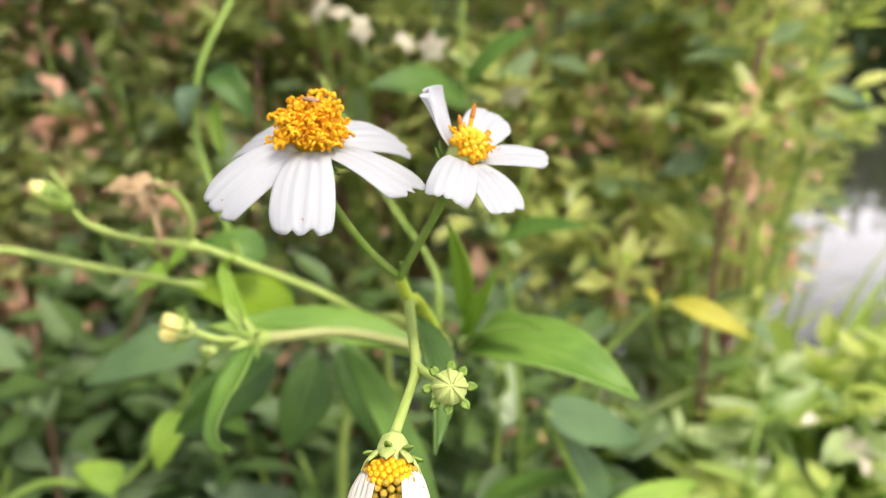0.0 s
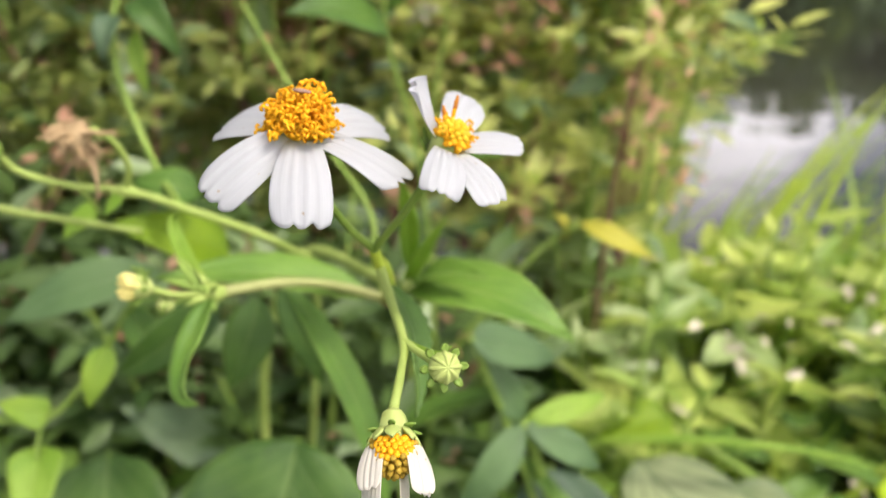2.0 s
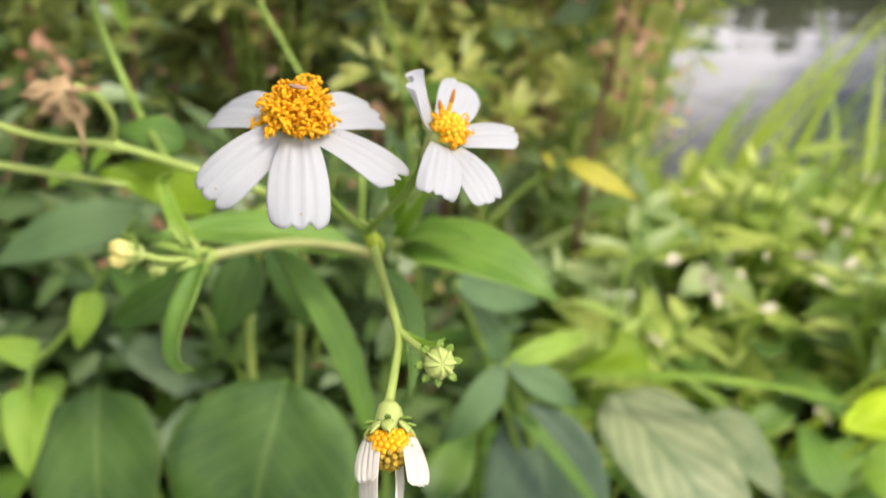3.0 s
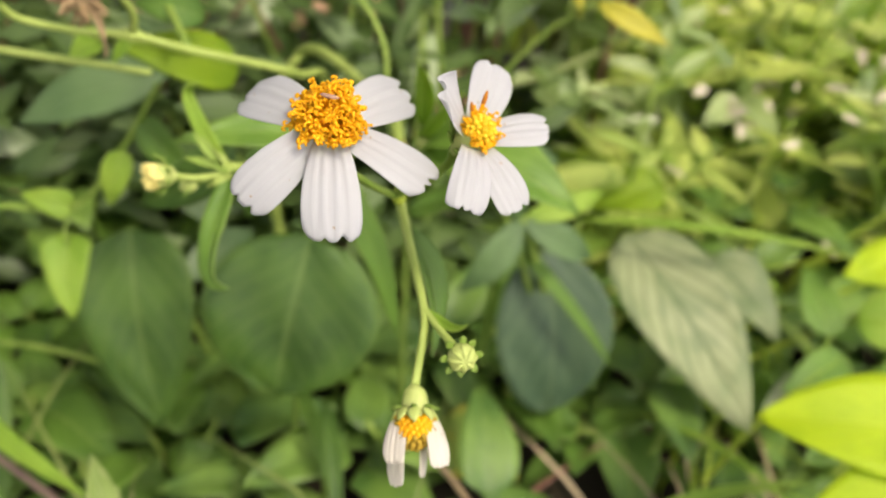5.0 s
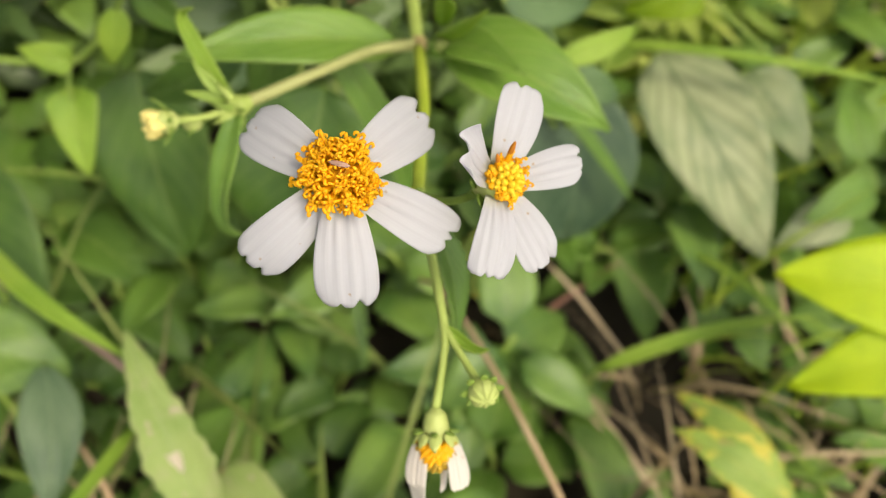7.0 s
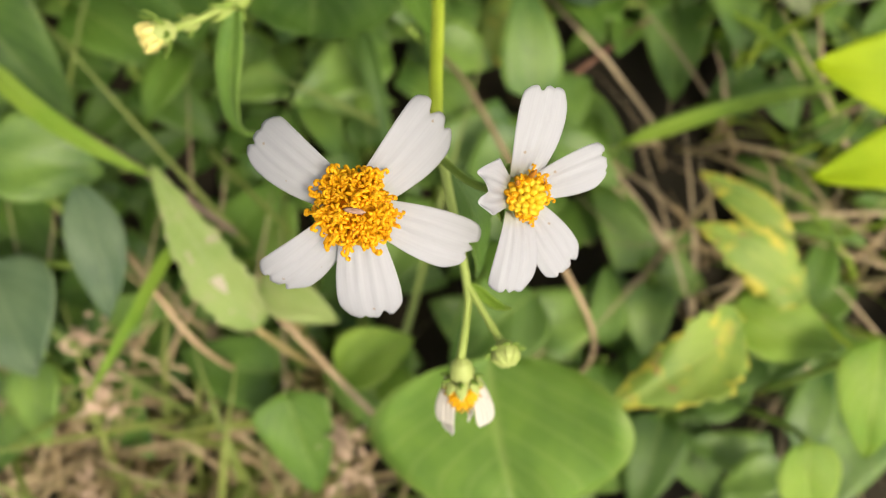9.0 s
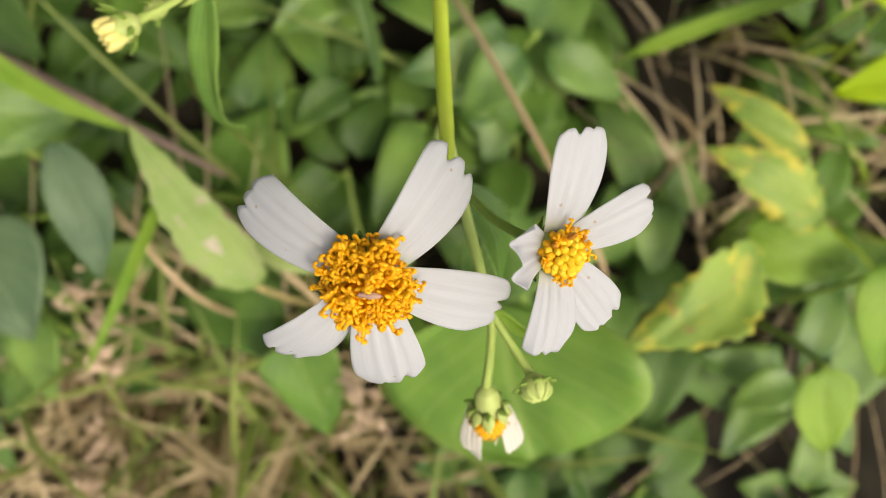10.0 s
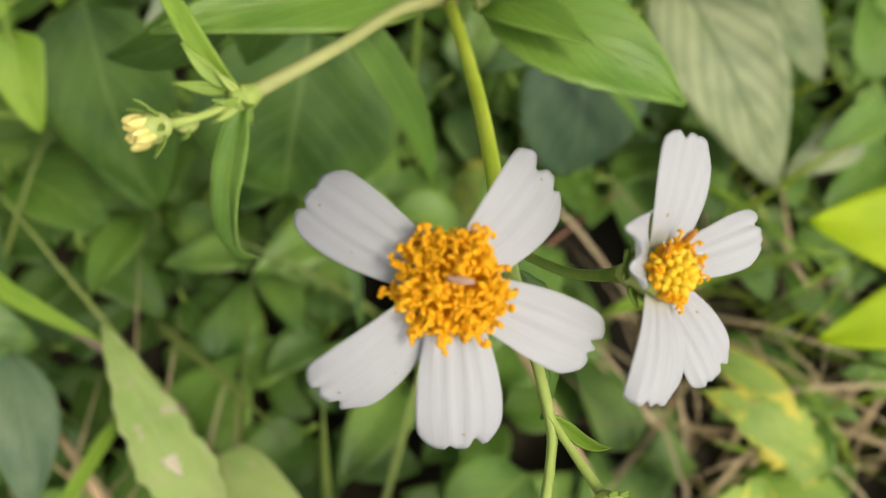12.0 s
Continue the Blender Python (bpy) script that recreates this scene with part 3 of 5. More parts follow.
def bracts(head, center, axis, count, radius, length, width, lift, mat, seed=0, shape="lance"):
    r = random.Random(seed)
    m = axis_pose(center, axis).to_3x3()
    for k in range(count):
        a = 2 * math.pi * k / count + r.uniform(-0.12, 0.12)
        d = m @ Vector((math.cos(a), math.sin(a), 0))
        n = m @ Vector((0, 0, 1))
        base = Vector(center) + d * radius
        tip = base + (d * math.cos(lift) + n * math.sin(lift)) * length * r.uniform(0.85, 1.15)
        leaf(head, base, tip, width, mat, n, "bract", shape=shape, arch=-0.10, fold=0.3, nu=6, nv=4, thick=0.0003)


# large open flower
AXIS_A = Vector((0.02, -0.28, 0.96)).normalized()
DISC_A = Vector((-0.0078, 0.1153, 0.3806))
HEART_A = DISC_A - AXIS_A * 0.0026
flower_a = head_base("flower_head", HEART_A - AXIS_A * 0.0004, AXIS_A, 0.0021, 0.0036, BUD, "open white flower with a domed orange disc")
bracts(flower_a, HEART_A - AXIS_A * 0.0020, AXIS_A, 8, 0.0015, 0.0030, 0.0012, -0.25, STEM, 3)
petal(flower_a, HEART_A, AXIS_A, (-0.0112, 0.1050, 0.3698), (-0.0045, 0.1046, 0.3696), 1, bow=0.11, cup=0.12)
petal(flower_a, HEART_A, AXIS_A, (0.0061, 0.1130, 0.3737), (0.0022, 0.1086, 0.3728), 2, bow=0.07)
petal(flower_a, HEART_A, AXIS_A, (-0.0204, 0.1114, 0.3732), (-0.0165, 0.1084, 0.3700), 3, bow=0.10)
petal(flower_a, HEART_A, AXIS_A, (-0.0203, 0.1240, 0.3755), (-0.0159, 0.1275, 0.3788), 4, bow=0.10, torn=1.7)
petal(flower_a, HEART_A, AXIS_A, (0.0039, 0.1233, 0.3755), (0.0008, 0.1282, 0.3788), 5, bow=0.10, torn=1.6)
core_a = joined("receptacle", [ball_data((0, 0, 0), (0.0024, 0.0024, 0.0023), 12, 8)])
part("receptacle", core_a, FLORET, flower_a, axis_pose(DISC_A - AXIS_A * 0.0016, AXIS_A))
rot_a = axis_pose((0, 0, 0), AXIS_A).to_3x3()
fr = random.Random(4)
for th, az in dome_points(74, radians(96)):
    d = rot_a @ Vector((math.sin(th) * math.cos(az), math.sin(th) * math.sin(az), math.cos(th)))
    at = DISC_A - AXIS_A * 0.0016 + d * 0.0018
    d2 = (d + AXIS_A * 0.25 + Vector((fr.uniform(-1, 1), fr.uniform(-1, 1), fr.uniform(-1, 1))) * 0.14).normalized()
    part("floret", OPEN[fr.randrange(7)], FLORET, flower_a, axis_pose(at, d2, fr.uniform(0, 6), fr.uniform(0.72, 0.98)))

# small pinkish body in the place of a tiny insect on the disc
fleck = DISC_A + AXIS_A * 0.0030
v, f, uv = ball_data((0, 0, 0), (0.00034, 0.00115, 0.00026), 8, 7, 0.12, 6)
part("withered_floret", joined("withered_floret", [(v, f, uv)]), FLECK, flower_a, axis_pose(fleck, AXIS_A, 1.25), "greyish pink speck, tiny insect on the disc")

# smaller open flower, turned aside
AXIS_B = Vector((0.49, -0.36, 0.79)).normalized()
DISC_B = Vector((0.0109, 0.1149, 0.3783))
HEART_B = DISC_B - AXIS_B * 0.0016
flower_b = head_base("flower_head", HEART_B - AXIS_B * 0.0002, AXIS_B, 0.0021, 0.0042, BUD, "smaller white flower, disc mostly unopened yellow florets")
bracts(flower_b, HEART_B - AXIS_B * 0.0026, AXIS_B, 8, 0.0010, 0.0028, 0.0011, 0.6, STEM, 5)
petal(flower_b, HEART_B, AXIS_B, (0.0066, 0.1180, 0.3851), (0.0056, 0.1128, 0.3840), 11, reach=0.0017, bow=-0.08, cup=-0.30, curl=-0.35, ridge=0.03, label="upright petal folded and curled back")
petal(flower_b, HEART_B, AXIS_B, (0.0119, 0.1262, 0.3822), (0.0169, 0.1258, 0.3796), 12, reach=0.0018, ridge=0.022)
petal(flower_b, HEART_B, AXIS_B, (0.0203, 0.1205, 0.3772), (0.0202, 0.1163, 0.3752), 13, reach=0.0018, ridge=0.022)
petal(flower_b, HEART_B, AXIS_B, (0.0172, 0.1090, 0.3716), (0.0130, 0.1062, 0.3714), 14, reach=0.0018, ridge=0.030, bow=0.08)
petal(flower_b, HEART_B, AXIS_B, (0.0105, 0.1054, 0.3724), (0.0058, 0.1056, 0.3742), 15, reach=0.0018, ridge=0.030, bow=0.12, cup=0.2)
core_b = joined("receptacle", [ball_data((0, 0, 0), (0.0015, 0.0015, 0.0012), 12, 8)])
part("receptacle", core_b, FLORET_BUD, flower_b, axis_pose(DISC_B - AXIS_B * 0.0008, AXIS_B))
rot_b = axis_pose((0, 0, 0), AXIS_B).to_3x3()
for i, (th, az) in enumerate(dome_points(64, radians(104))):
    d = rot_b @ Vector((math.sin(th) * math.cos(az), math.sin(th) * math.sin(az), math.cos(th)))
    at = DISC_B - AXIS_B * 0.0006 + d * 0.0014
    wob = Vector((fr.uniform(-1, 1), fr.uniform(-1, 1), fr.uniform(-1, 1)))
    if th > radians(84) and i % 3 == 0 or i in (26, 31):
        part("floret", OPEN[i % 7], FLORET, flower_b, axis_pose(at, (d + AXIS_B).normalized(), i, 0.58))
    elif th > radians(66) and i % 5:
        part("floret", ORANGE_SHUT[i % 3], FLORET, flower_b, axis_pose(at, (d + wob * 0.3).normalized(), i, fr.uniform(1.0, 1.3)))
    else:
        part("floret", SHUT[i % 3], FLORET_BUD, flower_b, axis_pose(at, (d + wob * 0.1).normalized(), i, fr.uniform(1.02, 1.16)))
# two tall anther columns
for a, b, r in (((0.0099, 0.1160, 0.3790), (0.0096, 0.1161, 0.3813), 0.00024), ((0.0107, 0.1164, 0.3792), (0.0114, 0.1167, 0.3824), 0.00028)):
    a, b = Vector(a), Vector(b)
    tube("floret", [a, a.lerp(b, 0.5), b], [r, r * 1.1, r * 0.7], FLORET, flower_b, sides=6, per=3)
    tube("anther", [a.lerp(b, 0.6), a.lerp(b, 0.85), b + (b - a) * 0.12], [r * 1.12, r * 1.15, r * 0.5], ANTHER, flower_b, sides=6, per=3)


# drooping withered flower
AXIS_C = Vector((-0.05, -0.87, -0.49)).normalized()
RIM_C = CALYX + AXIS_C * 0.0042
rot_c = axis_pose((0, 0, 0), AXIS_C).to_3x3()
front = (Vector((0, -0.60, 0.80)) - AXIS_C * Vector((0, -0.60, 0.80)).dot(AXIS_C)).normalized()
side_c = front.cross(AXIS_C)
v, f, uv = tube_data([(0, 0, 0), (0, 0, 0.0008), (0, 0, 0.0020), (0, 0, 0.0034), (0, 0, 0.0044)], [0.0006, 0.0014, 0.0017, 0.0018, 0.0017], 14, 4, 0.05)
flower_c = part("flower_head", mesh_of("flower_head", v, f, uv), BUD, plant, axis_pose(CALYX, AXIS_C), "drooping withered flower with shrunken cream petals")
bracts(flower_c, CALYX + AXIS_C * 0.0030, AXIS_C, 7, 0.0017, 0.0016, 0.0008, 0.15, STEM, 9)
bracts(flower_c, CALYX + AXIS_C * 0.0030, AXIS_C, 8, 0.0019, 0.0024, 0.0017, 1.05, BUD, 10)
for i, (th, az) in enumerate(dome_points(96, radians(108))):
    d = rot_c @ Vector((math.sin(th) * math.cos(az), math.sin(th) * math.sin(az), math.cos(th)))
    at = RIM_C + AXIS_C * (0.0008 + 0.0008 * d.dot(AXIS_C)) + d * 0.0019
    if d.dot(front) > 0.35 and d.dot(AXIS_C) < 0.55:
        part("floret", ORANGE_SHUT[i % 3], FLORET, flower_c, axis_pose(at, (d * 0.7 + AXIS_C).normalized(), i, 1.05))
    else:
        part("floret", OLD_SHUT[i % 3], FLORET_OLD, flower_c, axis_pose(at, d, i, 1.05))
for i, (sd, fd, ln, wd, dx) in enumerate(((-1.0, 0.22, 0.0064, 0.0034, -0.0003), (1.0, 0.30, 0.0070, 0.0036, 0.0008), (-0.80, -0.55, 0.0092, 0.0040, -0.0002), (0.30, -0.95, 0.0080, 0.0030, 0.0004), (0.95, -0.30, 0.0066, 0.0032, 0.0010))):
    d = (side_c * sd + front * fd).normalized()
    b0 = RIM_C - AXIS_C * 0.0004 + d * 0.0020
    tip = b0 + AXIS_C * ln + side_c * dx + d * 0.0006
    m, length = frame_of(b0, tip, d + front * 1.1)
    part("petal", petal_mesh(length, wd, 30 + i, bow=0.06, cup=0.25, ridge=0.06, nu=16, nv=20, roll=0.35, claw=0.55), PETAL_OLD, flower_c, m)

# round bud with spreading bracts
BUD_AT = Vector((0.0083, 0.0986, 0.3543))
AXIS_D = Vector((0.08, -0.84, 0.42)).normalized()
md = axis_pose(BUD_AT, AXIS_D)
pieces = [ball_data((0, 0, -0.0002), (0.0019, 0.0019, 0.0018), 16, 10)]
for k in range(8):
    a = 2 * math.pi * k / 8
    c, s = math.cos(a), math.sin(a)
    arc = [(0.00182 * math.sin(q) * c, 0.00182 * math.sin(q) * s, 0.00175 * math.cos(q) - 0.0002) for q in (1.45, 1.0, 0.55, 0.12)]
    pieces.append(tube_data(arc, [0.00026, 0.00034, 0.00028, 0.00010], 6, 3))
bud = part("flower_bud", joined("flower_bud", pieces), BUD, plant, md, "round green unopened bud with spreading bracts")
bracts(bud, BUD_AT - AXIS_D * 0.0006, AXIS_D, 8, 0.0017, 0.0012, 0.0010, 0.25, STEM, 12, "round")


# stalks of the flowering shoot
tube("stem", [MAIN_NODE, (0.0060, 0.1590, 0.3402), (0.0036, 0.1400, 0.3515), JUNC, FORK], [0.00110, 0.00102, 0.00098, 0.00090, 0.00075], STEM_LIME, plant, sides=12, ribs=0.07)
tube("flower_stalk", [FORK, (-0.0012, 0.1245, 0.3620), (-0.0037, 0.1217, 0.3658), (-0.0062, 0.1178, 0.3710), HEART_A - AXIS_A * 0.0034], [0.00058, 0.00052, 0.00052, 0.00080], STEM, plant, sides=12, ribs=0.10)
tube("flower_stalk", [FORK, (0.0026, 0.1249, 0.3610), (0.0051, 0.1206, 0.3660), (0.0068, 0.1186, 0.3694), (0.0078, 0.1176, 0.3718), HEART_B - AXIS_B * 0.0040], [0.00058, 0.00050, 0.00050, 0.00055, 0.00080], STEM, plant, sides=12, ribs=0.10)
tube("flower_stalk", [JUNC, (0.0033, 0.1220, 0.3540), NODE2, (0.0038, 0.1045, 0.3515), CALYX], [0.00072, 0.00062, 0.00056, 0.00050, 0.00058], STEM_PALE, plant, sides=12, ribs=0.12)
tube("flower_stalk", [NODE2, (0.0058, 0.1055, 0.3530), BUD_AT - AXIS_D * 0.0016], [0.00050, 0.00045, 0.00060], STEM_PALE, plant, sides=10, ribs=0.10)
tube("stipule", [FORK, FORK + Vector((0.0006, -0.0008, 0.0016)), FORK + Vector((0.0002, -0.0010, 0.0026))], [0.0005, 0.0006, 0.0002], STEM, plant, sides=6)
# small leaf hanging behind the stalk, and the bract leaf of the bud
leaf(plant, (0.0038, 0.1255, 0.3537), (0.0064, 0.1110, 0.3403), 0.0068, LEAF_DEEP, (0.62, -0.75, 0.35), label="small drooping leaf with a pale tip", shape="lance", fold=0.35, arch=0.10, serrate=0.07, twist=0.5, nu=44)
ribbon(plant, [NODE2, (0.0058, 0.1080, 0.3520), (0.0074, 0.1062, 0.3520), (0.0088, 0.1052, 0.3526), (0.0099, 0.1047, 0.3540)], 0.0015, LEAF_YOUNG, (0, -0.3, 1), label="thin curved stipule", shape="lance", fold=0.5)

# side shoot with a small bud and two narrow leaves
tube("stem", [MAIN_NODE, (-0.002, 0.1815, 0.3305), (-0.013, 0.1705, 0.3365), SIDE], [0.00135, 0.00105, 0.00100, 0.00125], STEM_SIDE, plant, "pale side stem", sides=10, ribs=0.04)
SBUD = Vector((-0.0392, 0.1552, 0.3424))
AXIS_E = (SBUD - SIDE + Vector((-0.004, -0.002, 0.002))).normalized()
tube("flower_stalk", [SIDE, SIDE.lerp(SBUD, 0.5) + Vector((0, 0, -0.001)), SBUD - AXIS_E * 0.0015], [0.0008, 0.0006, 0.0008], STEM_PALE, plant)
pieces = [ball_data((0, 0, -0.0006), (0.0022, 0.0022, 0.0026), 12, 8)]
bud2 = part("flower_bud", joined("flower_bud", pieces), BUD, plant, axis_pose(SBUD, AXIS_E), "small bud just showing cream petals")
rot_e = axis_pose((0, 0, 0), AXIS_E).to_3x3()
for i in range(11):
    a, q = i * 2.4, 0.0018 * math.sqrt(i / 11)
    p0 = SBUD + rot_e @ Vector((q * math.cos(a), q * math.sin(a), 0.0006))
    part("petal", joined("petal", [ball_data((0, 0, 0.0006), (0.00090, 0.00075, 0.0017), 8, 6, 0.08, i)]), BUD_YELLOW, bud2, axis_pose(p0, AXIS_E + rot_e @ Vector((math.cos(a), math.sin(a), 0)) * 0.2, a))
bracts(bud2, SBUD - AXIS_E * 0.0014, AXIS_E, 8, 0.0018, 0.0030, 0.0010, 0.7, STEM, 15)
SBUD2 = Vector((-0.0352, 0.1590, 0.3372))
pieces = [ball_data((0, 0, 0), (0.0015, 0.0015, 0.0018), 10, 7)]
bud3 = part("flower_bud", joined("flower_bud", pieces), BUD, plant, axis_pose(SBUD2, AXIS_E), "tiny closed green bud")
bracts(bud3, SBUD2, AXIS_E, 6, 0.0009, 0.0019, 0.0008, 0.8, STEM, 18)
tube("flower_stalk", [SIDE, SBUD2], [0.0006, 0.0005], STEM, plant, per=3)
tube("node", [SIDE + Vector((0.002, 0.001, 0)), SIDE, SIDE + Vector((-0.002, -0.0005, 0.0006))], [0.0012, 0.0022, 0.0013], STEM_PALE, plant, sides=10)
ribbon(plant, [SIDE, (-0.0305, 0.1655, 0.3400), (-0.0345, 0.1720, 0.3445), (-0.0357, 0.1742, 0.3487), (-0.0330, 0.1730, 0.3512)], 0.0031, LEAF_YOUNG, (0.5, -1.0, 0.35), label="narrow upright leaf with a hooked tip", shape="lance", fold=0.5)
ribbon(plant, [SIDE, (-0.0285, 0.1580, 0.3355), (-0.0306, 0.1525, 0.3308), (-0.0311, 0.1465, 0.3276), (-0.0300, 0.1435, 0.3260), (-0.0276, 0.1424, 0.3255)], 0.0050, LEAF_MAIN, (-0.45, -0.95, 0.15), label="narrow drooping leaf with a hooked tip", shape="lance", fold=0.45)
leaf(plant, SIDE + Vector((-0.002, 0.001, 0.0008)), (-0.0345, 0.168, 0.3435), 0.0022, STEM, (0, -0.6, 1), "bract", shape="lance", fold=0.4)
leaf(plant, SIDE + Vector((-0.002, 0.001, 0.0)), (-0.0365, 0.1640, 0.3400), 0.0018, STEM, (0, -0.6, 1), "bract", shape="lance", fold=0.4)

for k, (dx, dy, dz) in enumerate(((-0.0030, -0.0015, 0.0022), (-0.0026, 0.0018, 0.0028), (0.0012, -0.0024, 0.0020), (-0.0036, -0.0022, -0.0010), (0.0004, -0.0020, -0.0024))):
    leaf(plant, SIDE, SIDE + Vector((dx, dy, dz)) * 1.35, 0.0012, STEM_PALE if k % 2 else STEM, (0.2, -0.8, 0.6), "bract", shape="lance", arch=0.15, fold=0.5, nu=6, nv=4)

# leaf pair and buds at the main joint
leaf(plant, MAIN_NODE + Vector((-0.004, -0.002, 0.0015)), (-0.0405, 0.1765, 0.3355), 0.0128, LEAF_MAIN, (0.05, -0.35, 1), label="broad lance-shaped leaf", shape="lance", arch=0.05, fold=0.25, serrate=0.02, nu=22, nv=10)
leaf(plant, MAIN_NODE + Vector((0.005, -0.001, 0.004)), (0.0440, 0.1620, 0.3258), 0.0185, LEAF_MAIN, (0.1, -0.45, 1), label="broad pointed leaf", shape="lance", arch=0.14, fold=0.22, serrate=0.02, nu=22, nv=10)
leaf(plant, MAIN_NODE + Vector((0.005, -0.003, 0.003)), (0.0260, 0.1660, 0.3385), 0.0085, LEAF_MAIN, (-0.1, -0.5, 1), shape="lance", arch=0.12, fold=0.3)
leaf(plant, MAIN_NODE + Vector((0.0045, -0.004, 0.009)), (0.0085, 0.1660, 0.3590), 0.0042, LEAF_YOUNG, (0, -1, 0.2), label="young upright leaf", shape="lance", arch=-0.05, fold=0.5)
leaf(plant, MAIN_NODE + Vector((0.004, -0.003, 0.005)), (0.0185, 0.1720, 0.3495), 0.0032, LEAF_YOUNG, (0, -1, 0.4), shape="lance", arch=0.05, fold=0.5)
tube("node", [MAIN_NODE + Vector((0, 0.003, -0.001)), MAIN_NODE, MAIN_NODE + Vector((0, -0.003, 0.0015))], [0.0013, 0.0019, 0.0013], STEM_RED, plant, sides=10)
pieces = [ball_data((0, 0, 0), (0.0016, 0.0016, 0.0019), 10, 8)]
NB = MAIN_NODE + Vector((0.0042, -0.006, 0.0055))
bud4 = part("flower_bud", joined("flower_bud", pieces), BUD, plant, axis_pose(NB, (0.1, -0.5, 1)), "tiny green bud in a leaf joint")
bracts(bud4, NB, Vector((0.1, -0.5, 1)), 7, 0.0012, 0.0022, 0.0009, 0.9, STEM, 21)
tube("stem", [MAIN_NODE, (0.005, 0.215, 0.3205), (-0.018, 0.280, 0.300), (-0.035, 0.325, 0.22), (-0.03, 0.34, G)], [0.0014, 0.0016, 0.0017, 0.002, 0.0022], STEM_PALE, plant, sides=10, ribs=0.04)
tube("stem", [(0.006, 0.215, 0.3205), (0.005, 0.222, 0.336), (-0.008, 0.240, 0.352), (-0.03, 0.27, 0.385)], [0.0007, 0.0007, 0.0007, 0.0006], STEM, plant)
# leaves lower on the same stem
leaf(plant, (-0.016, 0.196, 0.327), (0.008, 0.178, 0.270), 0.0078, LEAF, (0.5, -0.8, 0.3), label="long narrow leaf hanging forward", shape="lance", arch=0.08, fold=0.3, nu=20)
leaf(plant, (-0.030, 0.192, 0.324), (-0.056, 0.197, 0.303), 0.0115, LEAF_DEEP, (0.2, -0.9, 0.5), shape="ovate", arch=0.1)
leaf(plant, (-0.022, 0.200, 0.321), (-0.030, 0.196, 0.299), 0.0120, LEAF_DEEP, (0.1, -1, 0.3), shape="lance", arch=0.05)
leaf(plant, (-0.018, 0.205, 0.321), (-0.008, 0.202, 0.296), 0.0080, LEAF_DEEP, (0.1, -1, 0.3), shape="lance", arch=0.05)
tube("stem", [(-0.018, 0.280, 0.300), (-0.022, 0.235, 0.316), (-0.024, 0.205, 0.323), (-0.016, 0.194, 0.328)], [0.0012, 0.0011, 0.001, 0.0009], STEM_PALE, plant)

# ---- neighbouring weed with a spent seed head ----
weed = thing("seeding_weed", (-0.16, 0.30, G), "sprawling weed with a bud and a dried brown seed head", "plant")
VJ = Vector((-0.0500, 0.1985, 0.3480))
tube("stem", [(-0.16, 0.30, G), (-0.17, 0.26, 0.22), (-0.150, 0.215, 0.335), (-0.102, 0.200, 0.3470), (-0.070, 0.200, 0.3420), (-0.048, 0.201, 0.3375)], [0.0016, 0.0015, 0.0012, 0.0010, 0.0009, 0.0008], STEM_PALE, weed)
tube("stem", [(-0.0735, 0.193, 0.3575), (-0.0700, 0.195, 0.3530), (-0.0600, 0.198, 0.3490), VJ, (-0.0390, 0.2005, 0.3435), (-0.0170, 0.220, 0.3265), (-0.010, 0.255, 0.30), (-0.015, 0.31, 0.2), (-0.02, 0.33, G)], [0.0008, 0.0008, 0.0008, 0.0009, 0.001, 0.0011, 0.0012, 0.0015, 0.0018], STEM_PALE, weed)
tube("flower_stalk", [VJ, (-0.0483, 0.196, 0.3540), (-0.0500, 0.193, 0.3600), (-0.0535, 0.190, 0.3635)], [0.0009, 0.0008, 0.0008, 0.0008], STEM_PALE, weed)
tube("node", [VJ + Vector((-0.003, 0, 0)), VJ, VJ + Vector((0.003, 0, -0.001))], [0.001, 0.0018, 0.001], STEM_PALE, weed)
SH = Vector((-0.0560, 0.1890, 0.3620))
seed_head = part("seed_head", joined("seed_head", [ball_data((0, 0, 0), (0.0028, 0.0026, 0.0034), 9, 7, 0.2, 3)]), DRY, weed, Matrix.Translation(SH), "dry brown shrivelled seed head")
sr = random.Random(3)
SEED = joined("seed", [tube_data([(0, 0, 0), (0.0004, 0, 0.0028), (0, 0, 0.0052)], [0.00035, 0.00045, 0.00012], 5, 2)])
for k in range(56):
    a, el = sr.uniform(0, 6.28), sr.uniform(-1.5, 0.6)
    d = Vector((math.cos(a) * math.cos(el), math.sin(a) * math.cos(el), math.sin(el)))
    part("seed", SEED, DRY, seed_head, axis_pose(SH + d * 0.0012, d + Vector((0, 0, -0.35)), sr.uniform(0, 6), sr.uniform(0.6, 1.3)))
leaf(weed, SH + Vector((0.001, 0, -0.001)), SH + Vector((0.0025, -0.001, -0.0140)), 0.0032, DRY, (1, -0.6, 0), name="dead_petal", shape="lance", fold=0.6, twist=1.2)
for k in range(9):
    a, el = sr.uniform(0, 6.28), sr.uniform(-1.2, 0.6)
    d = Vector((math.cos(a) * math.cos(el), math.sin(a) * math.cos(el), math.sin(el)))
    leaf(weed, SH + d * 0.002, SH + d * sr.uniform(0.004, 0.0070), 0.0015, DRY if k % 3 else STEM, (0.3, -0.6, 1), name="dead_bract", shape="lance", fold=0.6, twist=1.0, nu=6, nv=4)
leaf(weed, SH + Vector((-0.001, 0, 0.001)), SH + Vector((-0.0065, -0.001, 0.0005)), 0.0024, DRY, (0, -0.6, 1), name="dead_petal", shape="lance", fold=0.6, twist=0.8)
VB = Vector((-0.0758, 0.1915, 0.3600))
